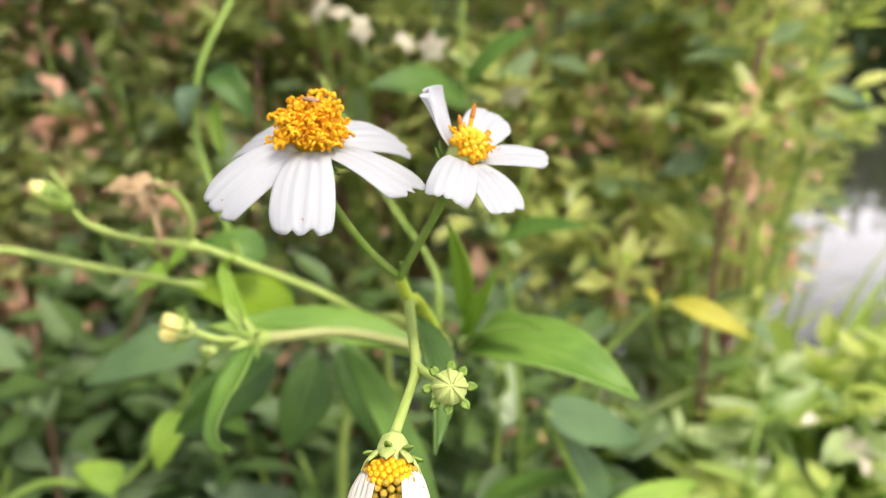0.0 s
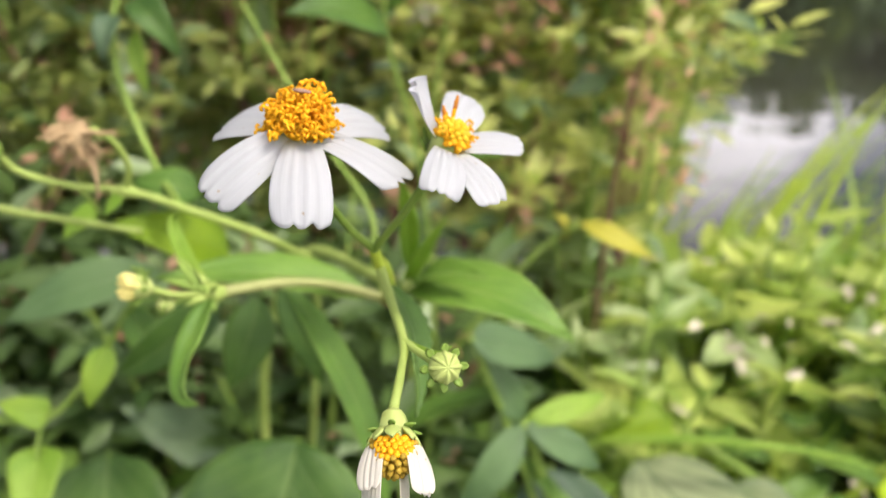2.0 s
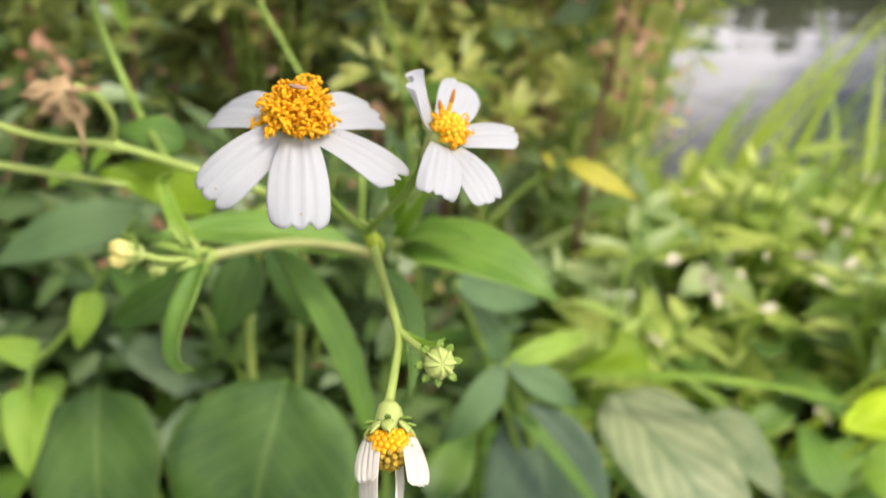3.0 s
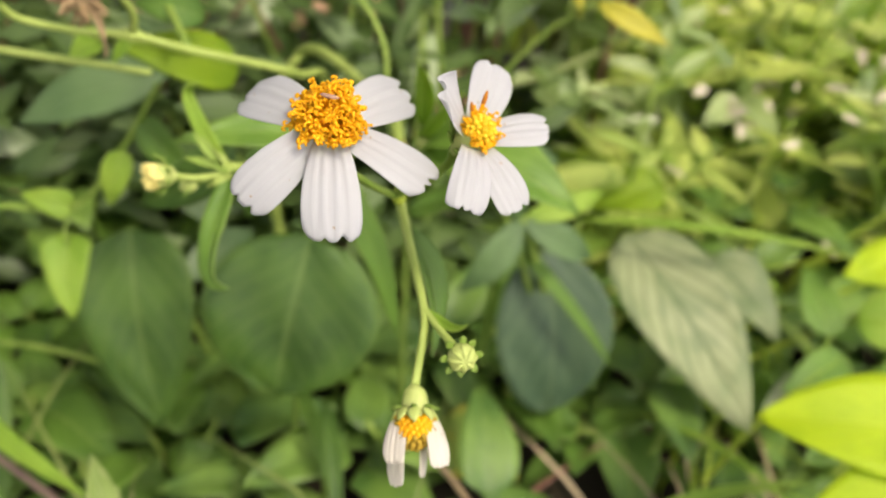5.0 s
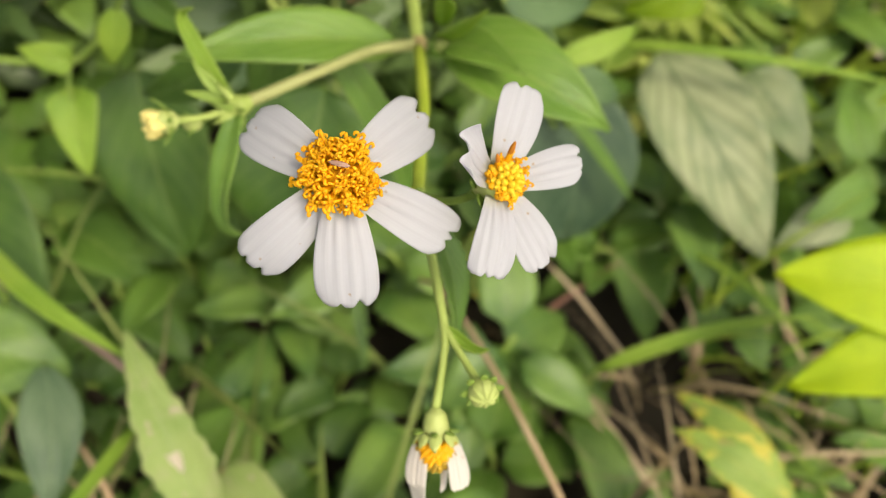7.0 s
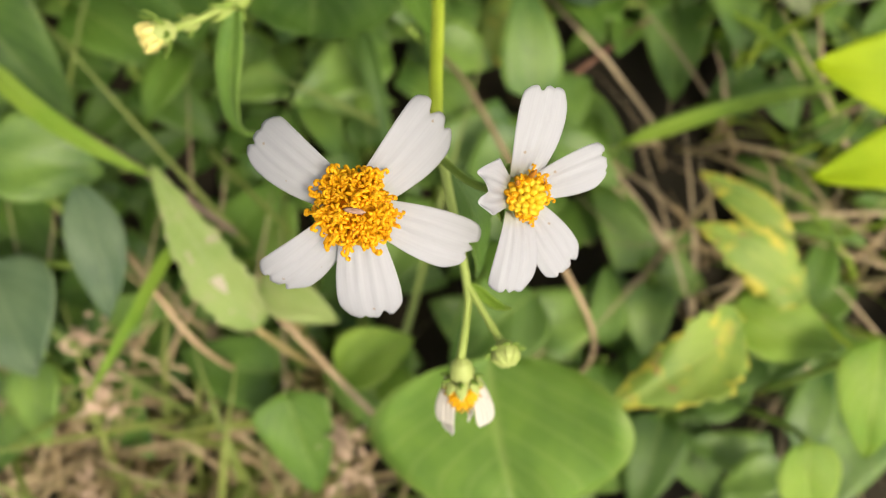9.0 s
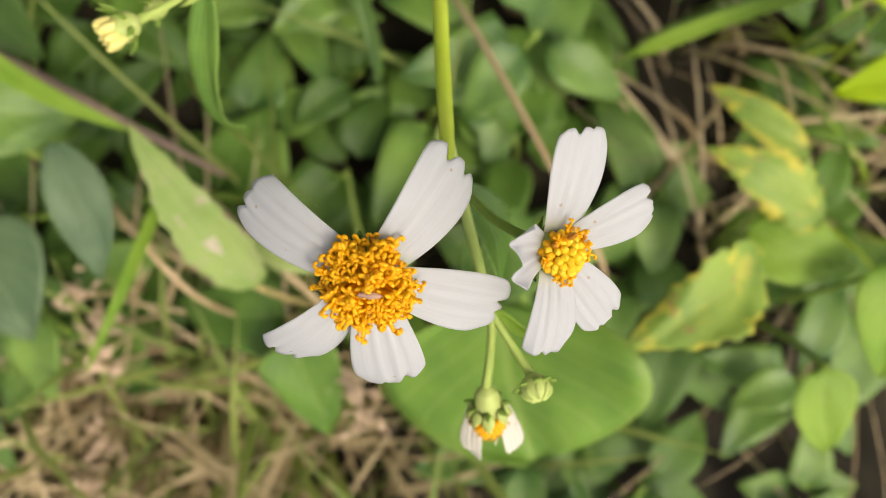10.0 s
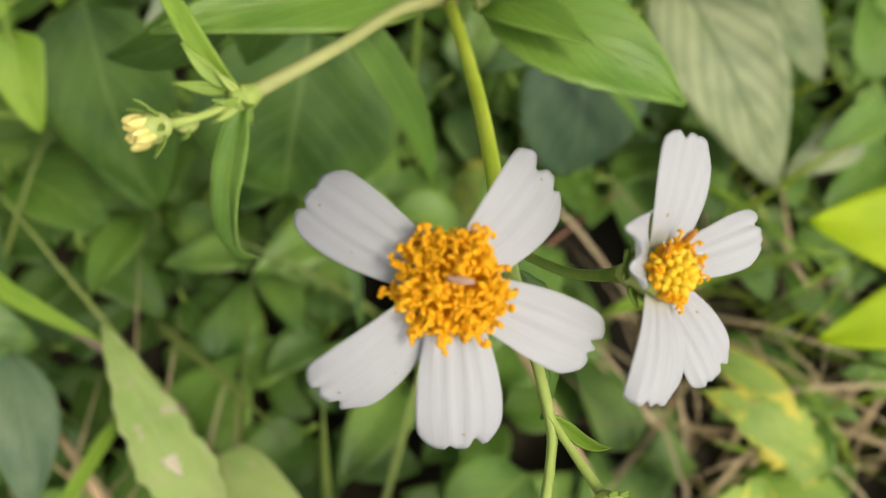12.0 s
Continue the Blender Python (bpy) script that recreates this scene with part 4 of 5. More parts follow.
vb = part("flower_bud", joined("flower_bud", [ball_data((0, 0, 0), (0.0028, 0.0028, 0.0044), 12, 8)]), STEM, weed, axis_pose(VB, (-0.6, -0.2, 0.5)), "green bud with a yellow tip")
bracts(vb, VB + Vector((0.001, 0, -0.001)), Vector((-0.6, -0.2, 0.5)), 11, 0.0024, 0.0062, 0.0010, 1.15, STEM_PALE, 25)
part("petal", joined("petal", [ball_data((0, 0, 0.0026), (0.0022, 0.0022, 0.0030), 9, 6, 0.15, 2)]), BUD_YELLOW, vb, axis_pose(VB, (-0.6, -0.2, 0.5)))
leaf(weed, (-0.0625, 0.2190, 0.3362), (-0.0708, 0.2180, 0.3303), 0.0080, LEAF_YOUNG, (0.1, -0.5, 1.0), shape="heart", arch=0.1, fold=0.3)
leaf(weed, VJ, (-0.0545, 0.1965, 0.3425), 0.0026, LEAF_YOUNG, (0, -1, 0.3), shape="lance", fold=0.4)
leaf(weed, (-0.0330, 0.232, 0.3200), (-0.0605, 0.224, 0.3320), 0.0165, LEAF_SUNNY, (0.1, -0.6, 0.8), label="yellow-green leaf", shape="ovate", arch=0.12, fold=0.2)
leaf(weed, (-0.0560, 0.252, 0.3080), (-0.0990, 0.246, 0.2950), 0.0155, LEAF_GREY, (0.1, -0.75, 0.7), label="long grey-green leaf", shape="lance", arch=0.12, fold=0.2, nu=18)
leaf(weed, (-0.0385, 0.225, 0.3395), (-0.0550, 0.225, 0.3428), 0.0095, LEAF, (0, -0.8, 0.6), shape="ovate", arch=0.18, fold=0.2)
tube("leaf_stalk", [(-0.0600, 0.198, 0.3490), (-0.060, 0.211, 0.3405), (-0.0625, 0.2190, 0.3362)], [0.0005, 0.0005, 0.0004], STEM_PALE, weed, per=4)
tube("stem", [(-0.0390, 0.2005, 0.3435), (-0.052, 0.238, 0.345), (-0.062, 0.250, 0.368), (-0.060, 0.252, 0.388), (-0.050, 0.262, 0.412), (-0.045, 0.27, 0.44)], [0.0010, 0.0010, 0.0010, 0.0010, 0.0009, 0.0008], STEM, weed)
leaf(weed, (-0.056, 0.250, 0.386), (-0.044, 0.244, 0.372), 0.0095, LEAF_DEEP, (0.4, -1, 0.2), shape="ovate", arch=0.25, fold=0.4)
leaf(weed, (-0.061, 0.251, 0.382), (-0.064, 0.246, 0.370), 0.0080, LEAF_BLUE, (-0.4, -1, 0.2), shape="ovate", arch=0.2, fold=0.4)
leaf(weed, (-0.056, 0.25, 0.378), (-0.0535, 0.246, 0.362), 0.0045, LEAF_YOUNG, (0, -1, 0.2), shape="lance", arch=0.1, fold=0.4)

# ---- climbing vine with heart-shaped young leaves ----
vine = thing("climbing_vine", (-0.20, 0.27, G), "thin climbing vine with fresh heart-shaped leaves", "vine")
tube("stem", [(-0.20, 0.27, G), (-0.18, 0.26, 0.20), (-0.125, 0.250, 0.258), (-0.092, 0.246, 0.263), (-0.070, 0.240, 0.290), (-0.055, 0.235, 0.315)], [0.0014, 0.0013, 0.0012, 0.0011, 0.0010, 0.0008], STEM, vine)
tube("leaf_stalk", [(-0.092, 0.246, 0.263), (-0.0935, 0.242, 0.259), (-0.0935, 0.239, 0.2535)], [0.0006, 0.0005, 0.0005], STEM, vine, per=4)
leaf(vine, (-0.0939, 0.2420, 0.2535), (-0.0925, 0.2243, 0.2350), 0.0148, LEAF_YOUNG, (0.15, -0.9, 0.5), label="fresh heart-shaped leaf", shape="heart", arch=0.10, fold=0.22, nu=18, nv=10)
leaf(vine, (-0.092, 0.246, 0.264), (-0.1060, 0.248, 0.268), 0.0095, LEAF_YOUNG, (0, -0.8, 0.7), label="fresh heart-shaped leaf", shape="heart", arch=0.10, fold=0.2)
leaf(vine, (-0.070, 0.240, 0.290), (-0.0760, 0.236, 0.272), 0.0090, LEAF_YOUNG, (0.2, -0.9, 0.4), shape="ovate", arch=0.1)
leaf(vine, (-0.062, 0.238, 0.302), (-0.048, 0.232, 0.286), 0.0110, LEAF, (-0.2, -0.9, 0.4), shape="ovate", arch=0.1)

# ---- broad-leaved weeds below and behind ----


def stalk(parent, base, root, mat=STEM, r=0.0013):
    a, b = Vector(base), Vector(root)
    tube("leaf_stalk", [a, a.lerp(b, 0.4) + Vector((0, 0, 0.012)), b], [r * 0.8, r, r * 1.2], mat, parent, per=5)


def broad(name, root, label, leaves, category="plant", mat=STEM):
    p = thing(name, root, label, category)
    for base, tip, width, lm, up, shape, extra in leaves:
        leaf(p, base, tip, width, lm, up, **{"shape": shape, "arch": 0.07, "fold": 0.12, "nu": 20, "nv": 12, **extra})
        stalk(p, base, root, mat)
    return p


broad("broad_leaved_weed", (-0.06, 0.30, G), "weed with broad matte green leaves facing outward", [
    ((-0.016, 0.236, 0.258), (-0.030, 0.212, 0.208), 0.058, LEAF_DEEP, (0.0, -0.85, 0.6), "round", {"wave": 0.02, "serrate": 0.012}),
    ((-0.082, 0.268, 0.236), (-0.076, 0.230, 0.170), 0.044, LEAF_DEEP, (0.05, -0.8, 0.6), "ovate", {}),
    ((-0.170, 0.275, 0.175), (-0.136, 0.217, 0.140), 0.045, LEAF_DEEP, (0.1, -0.7, 0.7), "ovate", {}),
])
broad("broad_leaved_weed", (0.11, 0.31, G), "weed with dark bluish and silvery broad leaves", [
    ((0.074, 0.266, 0.222), (0.077, 0.235, 0.157), 0.048, LEAF_DARK, (0.0, -0.75, 0.7), "round", {"wave": 0.02, "serrate": 0.015}),
    ((0.122, 0.300, 0.200), (0.1635, 0.221, 0.1555), 0.050, LEAF_PALE, (0.0, -0.5, 0.9), "ovate", {"wave": 0.04, "arch": 0.1}),
    ((0.170, 0.305, 0.180), (0.190, 0.262, 0.165), 0.034, LEAF_PALE, (0.1, -0.5, 0.9), "ovate", {"wave": 0.05}),
])
broad("young_weed", (0.21, 0.27, G), "weed with fresh green oval leaves", [
    ((0.212, 0.259, 0.170), (0.214, 0.296, 0.180), 0.022, LEAF, (0.0, -0.6, 0.8), "ovate", {}),
    ((0.213, 0.245, 0.170), (0.178, 0.232, 0.168), 0.019, LEAF, (0.0, -0.5, 0.9), "ovate", {}),
    ((0.205, 0.241, 0.160), (0.171, 0.229, 0.150), 0.022, LEAF_PALE, (0.0, -0.4, 0.9), "ovate", {}),
    ((0.225, 0.265, 0.180), (0.262, 0.240, 0.178), 0.034, LEAF_YOUNG, (0.0, -0.4, 0.9), "ovate", {}),
])
lime = thing("lobed_leaf_weed", (0.19, 0.17, G), "weed with a bright yellow-green lobed leaf", "plant")
lobes = []
for b, t, w in (((0.178, 0.163, 0.2315), (0.1240, 0.1775, 0.2265), 0.036), ((0.178, 0.152, 0.230), (0.1255, 0.1455, 0.209), 0.027), ((0.170, 0.155, 0.230), (0.190, 0.196, 0.232), 0.024)):
    m, ln = frame_of(b, t, (-0.1, -0.3, 1))
    v, f, uv = sheet(lambda u, q, ln=ln, w=w: (w / 2 * outline("ovate", u * 0.97 + 0.03) * q, ln * u, 0.08 * ln * 4 * u * (1 - u) + 0.1 * abs(q) * w * 0.5), 16, 8, 0.0004)
    lobes.append(([m @ Vector(p) for p in v], f, uv))
part("leaf", joined("leaf", lobes), LEAF_LIME, lime, None, "bright yellow-green lobed leaf")
stalk(lime, (0.165, 0.151, 0.230), (0.19, 0.17, G))
leaf(lime, (0.172, 0.120, 0.204), (0.147, 0.153, 0.218), 0.0150, LEAF_YOUNG, (0.1, -0.3, 1), shape="ovate", arch=0.06)
stalk(lime, (0.172, 0.120, 0.204), (0.19, 0.17, G))
broad("sunlit_weed", (0.27, 0.27, G), "weed with sunlit yellow-green leaves", [
    ((0.262, 0.286, 0.190), (0.221, 0.279, 0.190), 0.030, LEAF_LIME, (0.0, -0.3, 1), "ovate", {"wave": 0.06}),
    ((0.172, 0.305, 0.168), (0.210, 0.292, 0.165), 0.015, LEAF_SUNNY, (0.0, -0.3, 1), "lance", {"wave": 0.06}),
    ((0.157, 0.345, 0.190), (0.120, 0.345, 0.180), 0.026, LEAF_SUNNY, (0.0, -0.5, 1), "ovate", {"wave": 0.06}),
])
broad("yellow_edged_weed", (0.045, 0.26, G), "low weed with yellow-edged green leaves", [
    ((0.036, 0.250, 0.134), (0.068, 0.226, 0.121), 0.036, LEAF_SICK, (0.0, -0.4, 0.9), "ovate", {}),
    ((0.122, 0.246, 0.122), (0.1195, 0.207, 0.108), 0.030, LEAF, (0.0, -0.4, 0.9), "heart", {}),
    ((0.064, 0.217, 0.101), (0.100, 0.178, 0.094), 0.034, LEAF, (0.0, -0.2, 0.9), "ovate", {}),
])
broad("star_leaf_weed", (0.105, 0.275, G), "weed with a whorl of long blue-green leaves", [
    ((0.0570, 0.2470, 0.2530), (0.0350, 0.2380, 0.2280), 0.0125, LEAF_GREY, (0.2, -0.7, 0.7), "lance", {"arch": 0.16}),
    ((0.0575, 0.2470, 0.2530), (0.0860, 0.2480, 0.2330), 0.0120, LEAF_GREY, (0.1, -0.7, 0.7), "lance", {"arch": 0.12}),
    ((0.0570, 0.2480, 0.2540), (0.0440, 0.2520, 0.2790), 0.0110, LEAF_GREY, (0.1, -0.9, 0.4), "lance", {"arch": 0.08}),
    ((0.0585, 0.2480, 0.2535), (0.0900, 0.2600, 0.2560), 0.0090, LEAF_YOUNG, (0.0, -0.7, 0.7), "lance", {"arch": 0.08}),
    ((0.0370, 0.2400, 0.2890), (0.0680, 0.2520, 0.2740), 0.0150, LEAF_GREY, (0.1, -0.7, 0.7), "ovate", {}),
])
tall = thing("tall_weed", (0.03, 0.36, G), "tall weed with dark leaves and a yellow leaf", "plant")
tube("stem", [(0.03, 0.36, G), (0.04, 0.345, 0.22), (0.030, 0.335, 0.32), (0.016, 0.325, 0.372), (0.014, 0.325, 0.42)], [0.0016, 0.0013, 0.0011, 0.0009, 0.0007], STEM, tall)
leaf(tall, (0.0160, 0.3230, 0.3735), (-0.0190, 0.3000, 0.3800), 0.0175, LEAF_DEEP, (0.1, -0.75, 0.7), label="dark green hanging leaf", shape="ovate", arch=0.10)
leaf(tall, (0.0300, 0.3350, 0.3200), (0.0600, 0.3100, 0.3300), 0.0110, LEAF, (0.1, -0.75, 0.7), shape="ovate", arch=0.10)
leaf(tall, (0.0160, 0.3250, 0.3800), (0.0400, 0.3100, 0.4000), 0.0100, LEAF, (0.1, -0.75, 0.7), shape="lance", arch=0.10)
tube("stem", [(0.04, 0.345, 0.22), (0.075, 0.335, 0.275), (0.0960, 0.327, 0.2975)], [0.0014, 0.0012, 0.0008], STEM, tall)
leaf(tall, (0.0960, 0.3260, 0.2975), (0.1250, 0.3140, 0.2850), 0.0100, LEAF_GOLD, (0.1, -0.75, 0.7), label="golden yellow leaf", shape="lance", arch=0.12)
leaf(tall, (0.0900, 0.3290, 0.2900), (0.0820, 0.3150, 0.3050), 0.0070, LEAF_GOLD, (0.1, -0.75, 0.7), shape="lance", arch=0.12)
broad("round_leaf_weed", (0.02, 0.06, G), "low weed with a large round green leaf", [
    ((0.014, 0.101, 0.228), (0.017, 0.054, 0.218), 0.080, LEAF_MAIN, (-0.40, -0.10, 0.9), "round", {"wave": 0.04, "arch": 0.05, "nu": 26}),
    ((-0.036, 0.103, 0.180), (-0.008, 0.111, 0.174), 0.022, LEAF_YOUNG, (0.0, -0.1, 1), "ovate", {"wave": 0.05}),
    ((0.036, 0.122, 0.178), (0.004, 0.099, 0.174), 0.034, LEAF, (0.0, -0.1, 1), "ovate", {"wave": 0.04}),
    ((-0.021, 0.101, 0.172), (-0.005, 0.081, 0.172), 0.015, LEAF_YOUNG, (0.0, -0.1, 1), "ovate", {"wave": 0.05}),
])
broad("yellowing_weed", (0.12, 0.10, G), "weed with yellowing leaves with brown curled edges", [
    ((0.089, 0.102, 0.226), (0.046, 0.083, 0.230), 0.026, LEAF_SICK, (0.0, -0.1, 1), "ovate", {"wave": 0.14, "ragged": 0.22, "nu": 40, "arch": 0.12}),
    ((0.121, 0.108, 0.200), (0.086, 0.136, 0.206), 0.023, LEAF_SICK, (0.0, -0.1, 1), "ovate", {"wave": 0.14, "ragged": 0.30, "nu": 40}),
    ((0.101, 0.109, 0.190), (0.134, 0.090, 0.190), 0.026, LEAF_YOUNG, (0.0, -0.1, 1), "ovate", {"wave": 0.05}),
    ((0.134, 0.129, 0.170), (0.104, 0.160, 0.170), 0.014, LEAF_SICK, (0.0, -0.1, 1), "lance", {"wave": 0.08}),
])
broad("pale_leaf_weed", (0.13, 0.07, G), "weed with pale yellow-green oval leaves", [
    ((0.109, 0.064, 0.210), (0.108, 0.036, 0.200), 0.021, LEAF_YOUNG, (0.0, -0.1, 1), "ovate", {}),
    ((0.138, 0.092, 0.210), (0.130, 0.056, 0.200), 0.028, LEAF_YOUNG, (0.0, -0.1, 1), "ovate", {}),
    ((0.118, 0.092, 0.165), (0.094, 0.080, 0.160), 0.018, LEAF, (0.0, -0.1, 1), "ovate", {}),
])
broad("worn_leaf_weed", (-0.045, 0.10, G), "weed with a torn yellowish leaf", [
    ((-0.053, 0.117, 0.221), (-0.0725, 0.163, 0.247), 0.0185, LEAF_TORN, (0.2, -0.2, 1), "ovate", {"wave": 0.09, "ragged": 0.20, "fold": 0.25, "nu": 44}),
    ((-0.054, 0.136, 0.200), (-0.031, 0.118, 0.200), 0.017, LEAF_TORN, (0.0, -0.2, 1), "ovate", {"wave": 0.06}),
    ((-0.061, 0.105, 0.160), (-0.098, 0.117, 0.150), 0.028, LEAF_DEEP, (0.0, -0.1, 1), "heart", {}),
    ((-0.053, 0.095, 0.180), (-0.048, 0.061, 0.164), 0.026, LEAF, (0.0, -0.1, 1), "heart", {}),
    ((-0.027, 0.108, 0.150), (-0.022, 0.075, 0.140), 0.034, LEAF, (0.0, -0.1, 1), "heart", {}),
], mat=STEM_RED)
torn = bpy.data.objects["worn_leaf_weed"]
leaf(torn, (-0.0615, 0.1345, 0.2345), (-0.0580, 0.1270, 0.2325), 0.0050, LITTER, (0.2, -0.2, 1), name="dead_patch", label="pale dead patch", shape="ovate", arch=0.04, wave=0.2, ragged=0.5, nu=20, nv=8)
broad("blue_leaf_weed", (-0.13, 0.16, G), "weed with dull blue-green leaves", [
    ((-0.148, 0.152, 0.190), (-0.133, 0.112, 0.190), 0.038, LEAF_BLUE, (0.1, -0.1, 1), "ovate", {}),
    ((-0.107, 0.170, 0.212), (-0.105, 0.127, 0.199), 0.018, LEAF_BLUE, (0.3, -0.1, 1), "lance", {}),
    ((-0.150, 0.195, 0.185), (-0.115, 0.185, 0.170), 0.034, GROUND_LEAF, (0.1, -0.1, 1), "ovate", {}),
])

# ---- undergrowth: small leafy weeds over the soil ----


def seedling(seed, mat, label):
    r = random.Random(seed)
    p = thing("undergrowth_weed", (0, 0, 0), label, "plant", "low weeds in the undergrowth")
    h = r.uniform(0.035, 0.06)
    tube("stem", [(0, 0, -0.01), (r.uniform(-0.01, 0.01), r.uniform(-0.01, 0.01), h * 0.6), (0, 0, h)], [0.0014, 0.0012, 0.0009], STEM, p, per=4, sides=6)
    for k in range(6):
        a = k * 2.4 + r.uniform(-0.4, 0.4)
        d = Vector((math.cos(a), math.sin(a), 0))
        z = h * (0.45 + 0.1 * k)
        b = d * 0.006 + Vector((0, 0, z))
        t = b + d * r.uniform(0.022, 0.038) + Vector((0, 0, r.uniform(-0.010, 0.006)))
        leaf(p, b, t, r.uniform(0.016, 0.026), mat, (d.x * -0.2, d.y * -0.2, 1), shape=r.choice(["ovate", "heart", "ovate"]), nu=9, nv=6)
    return p


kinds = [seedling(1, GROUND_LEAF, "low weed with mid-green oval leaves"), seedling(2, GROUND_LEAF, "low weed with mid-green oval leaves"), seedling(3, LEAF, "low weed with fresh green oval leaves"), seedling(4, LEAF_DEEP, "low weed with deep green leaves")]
ur = random.Random(21)
spots = []
for k in range(2600):
    x, y = ur.uniform(-0.42, 0.46), ur.uniform(-0.05, 0.62)
    if y < 0.10 and x < -0.02 or y < 0.20 and x > 0.085 and ur.random() < 0.85:
        continue
    if any((x - a) ** 2 + (y - b) ** 2 < 0.024 ** 2 for a, b in ((0.052, 0.236), (0.120, 0.224), (0.083, 0.196), (-0.080, 0.110), (-0.050, 0.075), (-0.024, 0.090))):
        continue
    if all((x - a) ** 2 + (y - b) ** 2 > 0.032 ** 2 for a, b in spots):
        spots.append((x, y))
for i, (x, y) in enumerate(spots):
    m = pose(x, y, ground_height(x, y) - 0.004, ur.uniform(-12, 12), ur.uniform(-12, 12), ur.uniform(0, 360)) @ Matrix.Scale(ur.uniform(0.85, 1.35), 4)
    k = kinds[i % 4]
    if i < 4:
        k.matrix_basis = m
    else:
        q = copy_thing(k, m)
        q.matrix_basis = m

# ---- twigs, straps and dry tufts near the soil ----


def stick(name, points, r, mat, label, category):
    p = thing(name, points[0], label, category)
    tube("stem", points, [r, r * 0.9, r * 0.8], mat, p, sides=7)
    return p


stick("creeping_stem", [(-0.175, 0.240, 0.19), (-0.131, 0.207, 0.200), (-0.085, 0.171, 0.197), (-0.070, 0.158, 0.165)], 0.0014, STEM_PURPLE, "purplish creeping stem lying in the undergrowth", "stem")
stick("dry_stalk", [(0.014, 0.225, 0.15), (0.021, 0.190, 0.200), (0.037, 0.130, 0.228), (0.050, 0.10, 0.20), (0.055, 0.085, G)], 0.0011, STRAW, "thin straw-coloured dry stalk among leaves", "stalk")
stick("dry_twig", [(-0.075, 0.150, 0.17), (-0.053, 0.124, 0.188), (-0.020, 0.080, 0.170), (-0.005, 0.06, 0.12)], 0.0013, STRAW, "dry brown twig over the soil", "twig")
stick("dry_twig", [(-0.120, 0.170, 0.16), (-0.094, 0.142, 0.198), (-0.081, 0.116, 0.180), (-0.07, 0.10, 0.12)], 0.0012, STRAW, "dry brown twig over the soil", "twig")
stick("dry_twig", [(0.060, 0.212, 0.11), (0.077, 0.222, 0.122), (0.130, 0.253, 0.120), (0.145, 0.262, 0.10)], 0.0012, STEM_BROWN, "dry brown twig over the soil", "twig")


def strap(root, base, tip, width, mat, label, up=(0, -0.3, 1)):
    p = thing("grass_blade", root, label, "grass")
    stalk(p, base, root, STEM, 0.0012)
    leaf(p, base, tip, width, mat, up, name="blade", shape="strap", arch=0.10, fold=0.3, nu=16)


strap((0.080, 0.178, G), (0.082, 0.179, 0.150), (0.168, 0.188, 0.168), 0.0062, LEAF_YOUNG, "long grey-green grass blade")
strap((-0.15, 0.21, G), (-0.128, 0.208, 0.225), (-0.079, 0.166, 0.222), 0.0065, LEAF_YOUNG, "arching light green grass blade")
strap((-0.016, 0.235, G), (-0.014, 0.225, 0.185), (-0.010, 0.178, 0.168), 0.0058, LEAF_DEEP, "drooping green grass blade")
strap((-0.075, 0.155, G), (-0.080, 0.150, 0.205), (-0.105, 0.100, 0.222), 0.0040, LEAF_YOUNG, "upright bright green grass blade", (0.5, 0, 1))
strap((0.10, 0.19, G), (0.092, 0.185, 0.145), (0.160, 0.199, 0.150), 0.0055, LEAF, "arching green grass blade")
strap((0.13, 0.24, G), (0.134, 0.230, 0.150), (0.172, 0.185, 0.148), 0.0035, LEAF_YOUNG, "thin arching grass blade")
strap((-0.03, 0.25, G), (-0.025, 0.245, 0.172), (-0.008, 0.187, 0.148), 0.0060, LEAF, "drooping green grass blade")
strap((0.10, 0.29, G), (0.095, 0.292, 0.215), (0.210, 0.262, 0.215), 0.0042, LEAF_YOUNG, "long arching grass blade")
strap((0.06, 0.29, G), (0.055, 0.262, 0.235), (0.098, 0.232, 0.190), 0.0060, LEAF, "drooping green grass blade")
strap((0.02, 0.27, G), (0.018, 0.262, 0.245), (0.060, 0.250, 0.262), 0.0105, LEAF, "broad arching green blade")


def dry_tuft(at, seed, label):
    r = random.Random(seed)
    p = thing("dry_tuft", (at[0], at[1], G), label, "dry tuft", "dry tufts in the grass")
    tube("stem", [(at[0], at[1], G), (at[0] + 0.006, at[1], (G + at[2]) / 2), at], [0.0009, 0.0008, 0.0006], STRAW, p, sides=6)
    for k in range(18):
        a, el = r.uniform(0, 6.28), r.uniform(-0.6, 1.3)
        d = Vector((math.cos(a) * math.cos(el), math.sin(a) * math.cos(el), math.sin(el)))
        o = Vector((r.gauss(0, 0.0035), r.gauss(0, 0.0035), r.gauss(-0.002, 0.004)))
        leaf(p, Vector(at) + o, Vector(at) + o + d * r.uniform(0.003, 0.009), 0.0017, TUFT, (0.2, 0.1, 1), name="husk", shape="lance", fold=0.4, nu=5, nv=4)


for at in ((-0.126, 0.124, 0.170), (-0.113, 0.100, 0.188), (-0.120, 0.112, 0.165), (-0.033, 0.070, 0.190), (-0.036, 0.078, 0.175), (-0.135, 0.070, 0.150), (-0.150, 0.050, 0.140)):
    dry_tuft(at, int(at[1] * 1000), "pinkish dry husks on a thin stalk")

# ---- grass ----


